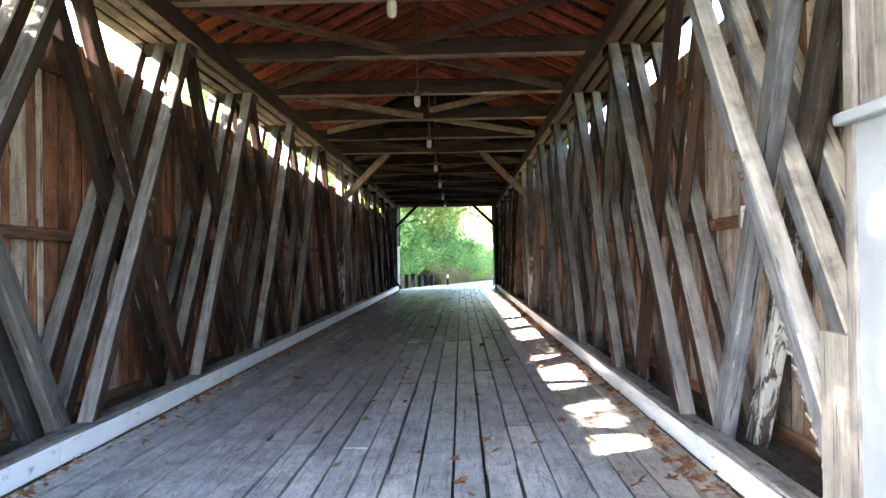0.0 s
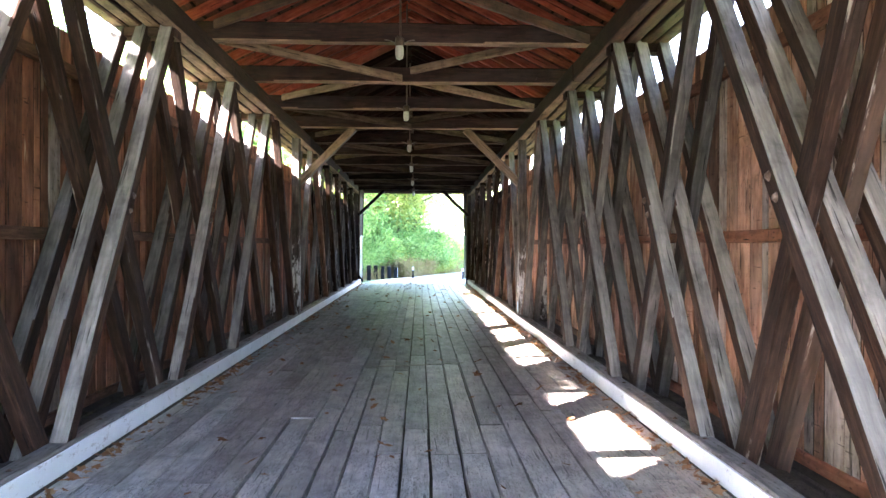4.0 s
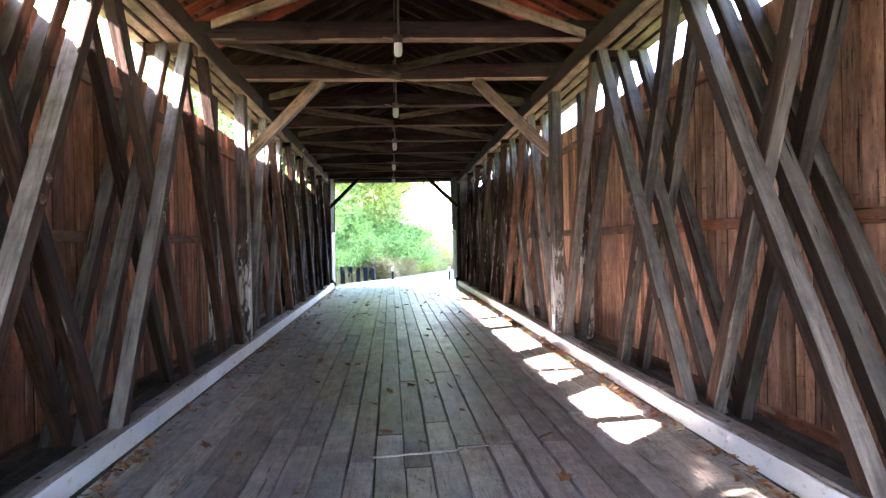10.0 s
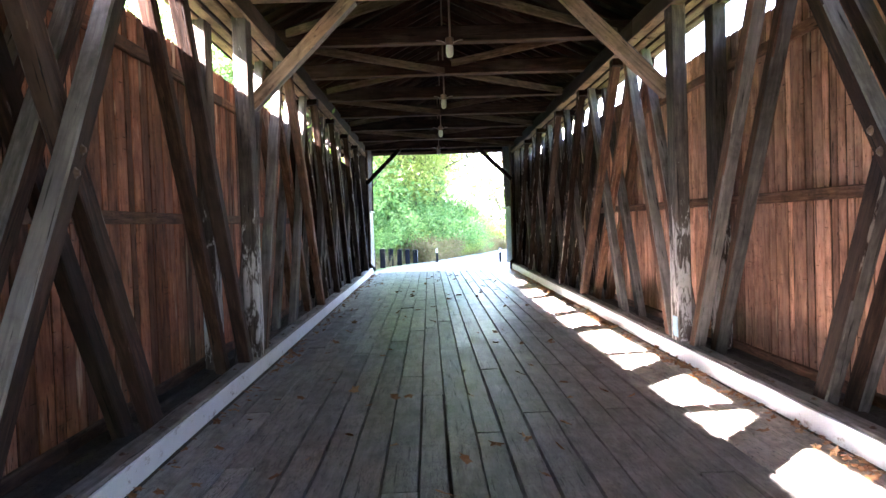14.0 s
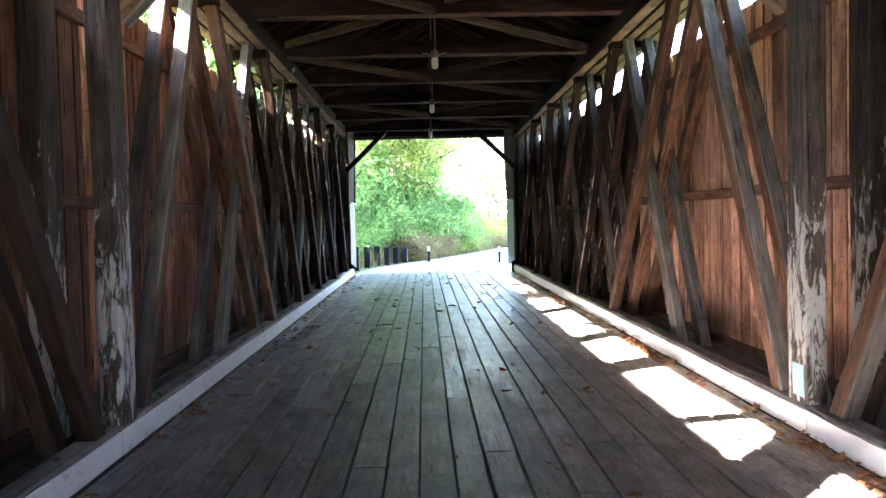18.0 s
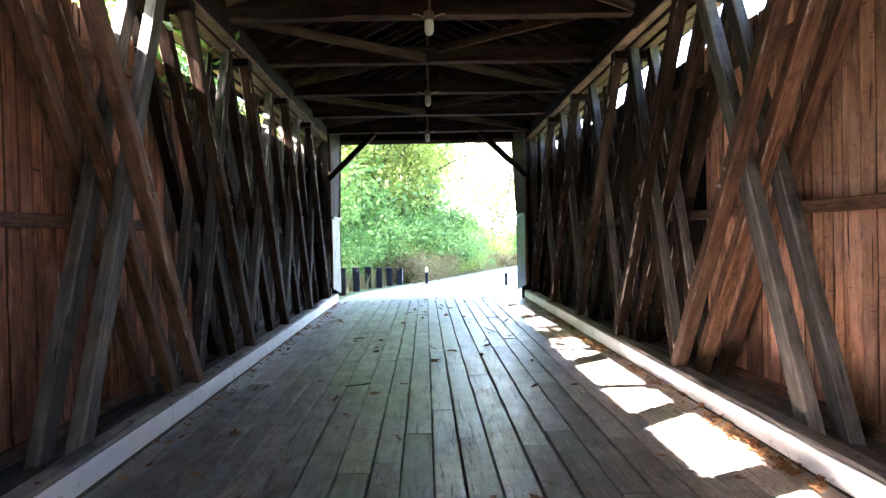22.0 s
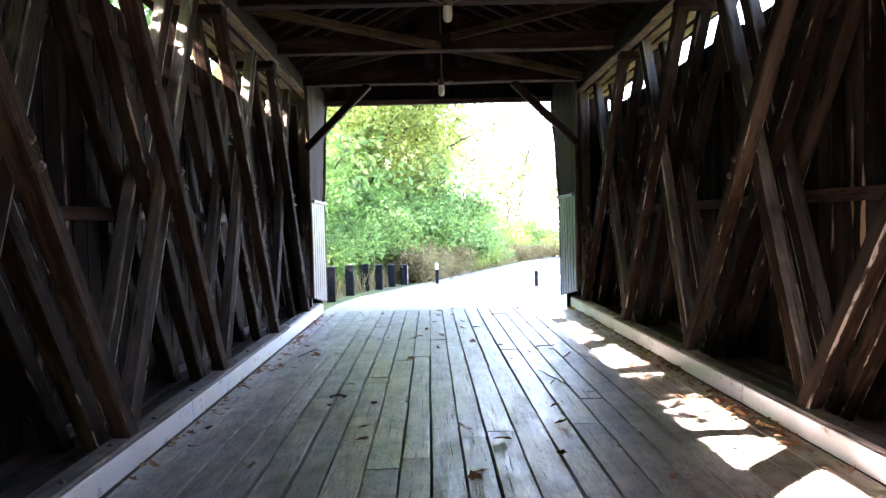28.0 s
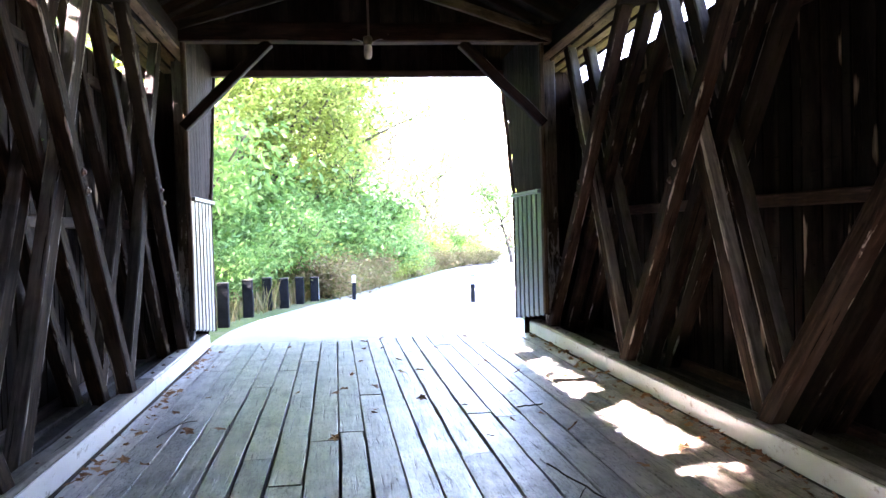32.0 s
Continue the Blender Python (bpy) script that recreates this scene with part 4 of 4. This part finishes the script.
        o = copy_thing(p, pose(x, y, height(x, y), 0, 0, rng.uniform(0, 360)))
        o.scale = (sc, sc, sc)
    bp = [bush(11, M_LEAF, (-4.2, 43.2, height(-4.2, 43.2))), bush(12, M_LEAF2, (-3.4, 47.0, height(-3.4, 47)), 3600, 1.0, 1.1), bush(13, M_LEAF, (-5.2, 42.0, height(-5.2, 42)), 5200, 1.5, 1.8)]
    dry = bush(14, M_STALK, (-3.9, 44.6, height(-3.9, 44.6)), 2600, 0.9, 0.9, 0.05)
    for k in range(40):
        y = rng.uniform(40.8, 60)
        x = XC + bend(y) - 2.95 - rng.uniform(0, 2.4)
        if y < 48.5 and x > -3.2 + (y - 41.38) * 0.316 - 1.2:
            continue
        o = copy_thing(dry, pose(x, y, height(x, y), 0, 0, rng.uniform(0, 360)))
        sc = rng.uniform(0.4, 0.75)
        o.scale = (sc, sc, sc)
    for k in range(230):
        y = rng.uniform(40.5, 70)
        x = XC + bend(y) - 3.15 - rng.uniform(0.0, 1.0) ** 1.3 * 8.5
        if y < 48.5 and x > -3.2 + (y - 41.38) * 0.316 - 1.2:
            continue
        o = copy_thing(bp[k % 3], pose(x, y, height(x, y), 0, 0, rng.uniform(0, 360)))
        sc = rng.uniform(0.55, 1.25) * (0.6 if x > XC + bend(y) - 4.0 else 1.0)
        o.scale = (sc, sc, sc)
    for x, y, sc in ((-4.9, 44.6, 1.9), (-4.3, 46.8, 2.0), (-3.6, 48.9, 2.1), (-2.9, 51.0, 2.2), (-2.2, 53.2, 2.1), (-5.9, 43.0, 2.0), (-4.9, 50.0, 2.4)):
        o = copy_thing(bp[int(y * 10) % 3], pose(x, y, height(x, y), 0, 0, rng.uniform(0, 360)))
        o.scale = (sc, sc, sc * 1.15)
    # a thicket along the road's inner edge, lower towards the bend
    for x, y, sc in ((-2.6, 47.0, 1.2), (-2.1, 48.4, 1.4), (-1.5, 49.4, 1.5), (-1.0, 50.6, 1.55), (-0.4, 51.8, 1.5), (0.2, 52.8, 1.2), (0.75, 53.8, 0.95), (1.2, 54.8, 0.7), (1.6, 55.9, 0.55), (2.1, 57.0, 0.42), (-1.6, 51.5, 1.7), (-0.9, 53.4, 1.6), (-0.3, 54.6, 1.3)):
        o = copy_thing(bp[int(y * 10) % 3], pose(x, y, height(x, y), 0, 0, rng.uniform(0, 360)))
        o.scale = (sc, sc, sc)
    for x, y in ((2.9, 58.6), (3.5, 59.4), (4.1, 60.2), (4.8, 61), (5.5, 61.6)):
        o = copy_thing(dry, pose(x, y, height(x, y), 0, 0, rng.uniform(0, 360)))
        o.scale = (0.8, 0.8, 0.75)
    # brown stalks in front of the thicket
    for k in range(14):
        y = rng.uniform(46.5, 50.5)
        x = XC + bend(y) - 2.95 - rng.uniform(0, 0.5)
        o = copy_thing(dry, pose(x, y, height(x, y), 0, 0, rng.uniform(0, 360)))
        sc = rng.uniform(0.7, 1.15)
        o.scale = (sc, sc, sc)
    for x, y in ((13.5, 63), (15, 65), (12.2, 68), (16.5, 62), (4.6, 40.0), (5.6, 41.2)):
        copy_thing(bp[1], pose(x, y, height(x, y), 0, 0, rng.uniform(0, 360)))


planting()


def guard_posts():
    rng = random.Random(95)
    line = [(-3.2, 41.38), (-2.93, 42.95), (-2.66, 44.2), (-2.33, 44.6), (-2.03, 45.45), (-1.71, 46.1)]
    for k, (x, y) in enumerate(line):
        z = height(x, y)
        ob = thing("guard_post", "dark creosoted timber guard post beside the road", "post", (x, y, z), "roadside guard posts")
        tall = 0.79 - 0.045 * k
        post = beam("post", (x, y, z - 0.2), (x, y, z + tall), 0.2, 0.16, M_GUARD, ob, rng)
        beam("cap", (x, y, z + tall - 0.004), (x, y, z + tall + 0.014), 0.21, 0.17, M_CURB, post, rng, rings=2, chamfer=0.006, wobble=0.003)
        if k == len(line) - 1:
            beam("end_plate", (x + 0.106, y, z + 0.04), (x + 0.106, y, z + tall - 0.02), 0.01, 0.14, M_WHITE, post, rng, label="white-painted end plate", rings=3, chamfer=0.002, wobble=0.001)
    for (x, y) in ((-0.77, 45.9), (1.78, 44.0)):
        z = height(x, y)
        ob = thing("marker_post", "thin dark road marker post with a pale reflector band", "marker post", (x, y, z), "road marker posts")
        post = beam("post", (x, y, z - 0.2), (x, y, z + 0.62), 0.09, 0.05, M_GUARD, ob, rng, rings=2)
        beam("reflector", (x, y - 0.03, z + 0.42), (x, y - 0.03, z + 0.6), 0.085, 0.012, M_WHITE, post, rng, label="pale reflector band", rings=2, chamfer=0.002, wobble=0)


guard_posts()


# ---- pendant lamps and rods ----
def lamps():
    for k in range(0, 15, 2):
        y = TIES[k]
        top = TIE_Z + 0.02 + lift(y)
        ob = thing("pendant_lamp", "unlit jar lamp in a metal cap hung under a tie beam", "lamp", (XC - 0.04, y, top - 0.1), "pendant lamps")
        x = XC - 0.04
        cap = part("cap", turned([(0.03, 0.1), (0.055, 0.085), (0.06, 0.0), (0.05, -0.015), (0.045, -0.015)], 14), M_IRON, ob, "rusty metal cap", Matrix.Translation((x, y - 0.12, top - 0.06)))
        part("jar", turned([(0.044, 0.0), (0.052, -0.03), (0.052, -0.12), (0.04, -0.16), (0.012, -0.175)], 14), M_GLASS, cap, "dust-covered glass jar", Matrix.Translation((x, y - 0.12, top - 0.075)))
        for s in (-1, 1):
            pts = [(x + s * (0.02 + 0.17 * u), y - 0.115, top - 0.07 * (1 - u) ** 2.2) for u in [q / 8 for q in range(9)]]
            part("wire", tube(pts, 0.006, 6), M_CABLE, ob, "", Matrix())
        rod = thing("hanger_rod", "thin rusted iron rod from the ridge to the tie beam", "rod", (XC, y, top), "hanger rods")
        bar = part("bar", tube([(XC - 0.03, y - 0.13, top + 0.0), (XC - 0.03, y - 0.13, RIDGE_Z - 0.1 + lift(y))], 0.014, 8), M_IRON, rod, "", Matrix())
        part("nut", turned([(0.035, 0.0), (0.035, 0.025), (0.02, 0.03)], 6), M_IRON, bar, "", Matrix.Translation((XC - 0.03, y - 0.13, top - 0.02)))


lamps()


# ---- notice ----
def notice():
    x, y0, y1, z0, z1 = XC + SIDING - 0.06, 6.44, 6.81, 1.71, 2.17
    ob = thing("notice_board", "small white-framed notice with a dark red print over a pale sheet", "notice board", (x, (y0 + y1) / 2, (z0 + z1) / 2))
    rng = random.Random(5)
    def slab(name, ya, yb, za, zb, dx, t, mat, label="", under=None):
        return beam(name, (x - dx, ya, (za + zb) / 2), (x - dx, yb, (za + zb) / 2), t, zb - za, mat, under or ob, rng, chamfer=0.002, rings=2, wobble=0.0, label=label)
    slab("panel", y0, y1, z0, z1, 0.0, 0.03, M_WHITE, "pale backing sheet")
    for za, zb, mat, label in ((2.1, 2.15, M_WHITE, "pale heading strip"), (1.895, 2.1, M_NOTICE, "dark red printed sheet")):
        sheet = slab("sheet", y0 + 0.012, y1 - 0.012, za, zb, 0.018, 0.006, mat, label)
        for k in range(3 if mat is M_NOTICE else 1):
            z = zb - 0.03 - 0.065 * k
            ya = y0 + 0.05
            while ya < y1 - 0.1:
                w = rng.uniform(0.03, 0.09)
                slab("text_bar", ya, min(ya + w, y1 - 0.05), z - 0.012, z + 0.006, 0.0225, 0.003, M_WHITE if mat is M_NOTICE else M_COUNTER, "", sheet)
                ya += w + 0.025
    for k in range(4):
        slab("text_bar", y0 + 0.06, y1 - rng.uniform(0.06, 0.16), 1.755 + 0.03 * k, 1.763 + 0.03 * k, 0.0165, 0.003, M_BRACE_DARK)
    slab("frame_rail", y0 - 0.015, y1 + 0.015, z1, z1 + 0.014, 0.01, 0.035, M_PALE)
    slab("frame_rail", y0 - 0.015, y1 + 0.015, z0 - 0.014, z0, 0.01, 0.035, M_PALE)
    for y in (y0 - 0.012, y1 + 0.012):
        beam("frame_stile", (x - 0.01, y, z0 - 0.014), (x - 0.01, y, z1 + 0.014), 0.035, 0.014, M_PALE, ob, rng, chamfer=0.002, rings=2, wobble=0.0)


notice()


# ---- fallen leaves ----
def fallen():
    rng = random.Random(99)
    v, f = [], []
    def leaf(x, y, z, s):
        t = rng.uniform(0, 2 * math.pi)
        tilt = Matrix.Rotation(rng.gauss(0, 0.35), 3, "X") @ Matrix.Rotation(rng.gauss(0, 0.35), 3, "Y")
        i = len(v)
        n = 10
        v.append((x, y, z + 0.006 + s * 0.25))
        for k in range(n):
            a = t + 2 * math.pi * k / n
            r = s * (1.0 if k % 2 == 0 else 0.55) * rng.uniform(0.8, 1.15)
            p = tilt @ Vector((r * math.cos(a), r * math.sin(a) * 0.8, rng.uniform(0, 0.3) * s))
            v.append((x + p.x, y + p.y, max(0.004, z + 0.012 + p.z + 0.1 * s)))
        for k in range(n):
            f.append((i, i + 1 + k, i + 1 + (k + 1) % n))
    for side, many in ((-1, 420), (1, 850)):
        for _ in range(many):
            y = rng.uniform(Y0 + 0.5, Y1 - 0.3)
            clump = 0.5 + 0.5 * noise.noise((y * 0.8, side * 9.0, 0))
            if rng.random() > clump * 1.3:
                continue
            leaf(XC + side * (HALF - 0.03 - abs(rng.gauss(0, 0.09))), y, 0.004, rng.uniform(0.022, 0.055))
    # drifts caught against the curb
    for x, y, many, wide in ((1.58, 23.9, 70, 0.5), (1.6, 19.6, 30, 0.35), (1.6, 16.2, 24, 0.4), (-2.88, 12.5, 34, 0.5), (-2.88, 14.4, 26, 0.6), (1.58, 5.7, 30, 0.5), (1.58, 8.2, 20, 0.6), (-2.88, 5.0, 22, 0.5), (-2.88, 9.0, 18, 0.6), (1.58, 12.6, 20, 0.5), (-2.88, 21.0, 26, 0.6), (-2.86, 33.4, 12, 0.8), (1.58, 29.6, 24, 0.5)):
        for _ in range(many):
            leaf(x - math.copysign(abs(rng.gauss(0, 0.06)), x), y + rng.gauss(0, wide), 0.004 + rng.uniform(0, 0.025), rng.uniform(0.03, 0.065))
    for _ in range(240):
        leaf(XC + rng.uniform(-2.2, 2.2), rng.uniform(Y0 + 0.5, Y1), 0.004, rng.uniform(0.028, 0.075))
    tagged(new("fallen_leaves", mesh_of("fallen_leaves", v, f, M_DRY)), "scattered dry brown leaves on the deck along the curbs", "leaves", "", "stuff")


fallen()


# ---- twigs and a dark mark on the deck ----
M_TWIG = plain("bleached twig", (0.34, 0.32, 0.29), 0.7, 0.0, 0.25, 30)
M_TWIG_DARK = plain("dark bark twig", (0.04, 0.03, 0.024), 0.85, 0.0, 0.3, 30)


def twig(a, b, r, material, label, seed, fork=True):
    """A crooked thin stick lying on the deck from a to b."""
    rng = random.Random(seed)
    a, b = Vector((*a, 0.012 + r)), Vector((*b, 0.012 + r))
    ob = thing("twig", label, "twig", a, "twigs on the deck")
    pts = [a.lerp(b, k / 7) + Vector((rng.uniform(-0.012, 0.012), rng.uniform(-0.012, 0.012), rng.uniform(0, 0.006))) for k in range(8)]
    stem = part("stem", tube(pts, r, 6), material, ob, "", Matrix())
    if fork:
        q = pts[4] + (b - a).cross(Vector((0, 0, 1))) * 0.16 + (b - a) * 0.2
        part("side_shoot", tube([pts[4], pts[4].lerp(q, 0.5) + Vector((0, 0, 0.01)), q], r * 0.6, 5), material, stem, "", Matrix())


twig((-1.02, 14.1), (-0.3, 14.27), 0.009, M_TWIG, "pale bleached stick lying across the deck planks", 1, False)
twig((-0.27, 14.29), (0.22, 14.5), 0.006, M_TWIG, "thin pale stick end on the deck planks", 2, False)
twig((0.2, 31.85), (0.37, 30.95), 0.006, M_TWIG_DARK, "dark forked twig on the deck planks", 3)
twig((0.38, 33.55), (0.62, 33.6), 0.006, M_TWIG_DARK, "short dark twig on the deck planks", 4)
twig((-1.66, 26.75), (-1.4, 26.9), 0.006, M_TWIG_DARK, "short dark twig on the deck planks", 5)
twig((-2.62, 33.2), (-2.48, 33.9), 0.006, M_TWIG_DARK, "dark forked twig beside the curb", 6)


def staple():
    # a dark curved mark in the wood, made up here as an iron bar
    pts = [Vector((-1.86 + 0.075 * math.cos(t), 30.9 + 0.06 * math.sin(t), 0.006)) for t in [math.pi * (k / 10 * 1.5 - 0.25) for k in range(11)]]
    ob = thing("iron_staple", "dark curved mark in a deck plank, built as a bar", "staple", pts[5])
    part("bar", tube(pts, 0.009, 6), M_IRON, ob, "", Matrix())


staple()


# ---- dry stalks on the bank ----
def stalks():
    rng = random.Random(103)
    v, f = [], []
    for _ in range(6000):
        y = rng.uniform(39.2, 66)
        x = XC + bend(y) - 2.6 - abs(rng.gauss(0, 1.6))
        if y < 48 and x > -3.35 + (y - 41.38) * 0.316:
            continue
        z = height(x, y)
        h, t = rng.uniform(0.15, 0.75) * (0.5 if x > XC + bend(y) - 3 else 1.0), rng.uniform(0, 2 * math.pi)
        a, lean = Vector((math.cos(t), math.sin(t), 0)) * 0.012, Vector((rng.gauss(0, 0.2), rng.gauss(0, 0.2), 0)) * h
        p = Vector((x, y, z - 0.03))
        i = len(v)
        v += [p - a, p + a, p + lean * 0.5 + Vector((0, 0, h * 0.6)) + a * 0.7, p + lean + Vector((0, 0, h))]
        f += [(i, i + 1, i + 2), (i, i + 2, i + 3)]
    tagged(new("bank_grass", mesh_of("bank_grass", v, f, M_STALK)), "yellow-green grass and dry stalks on the roadside bank", "grass", "", "stuff")


stalks()
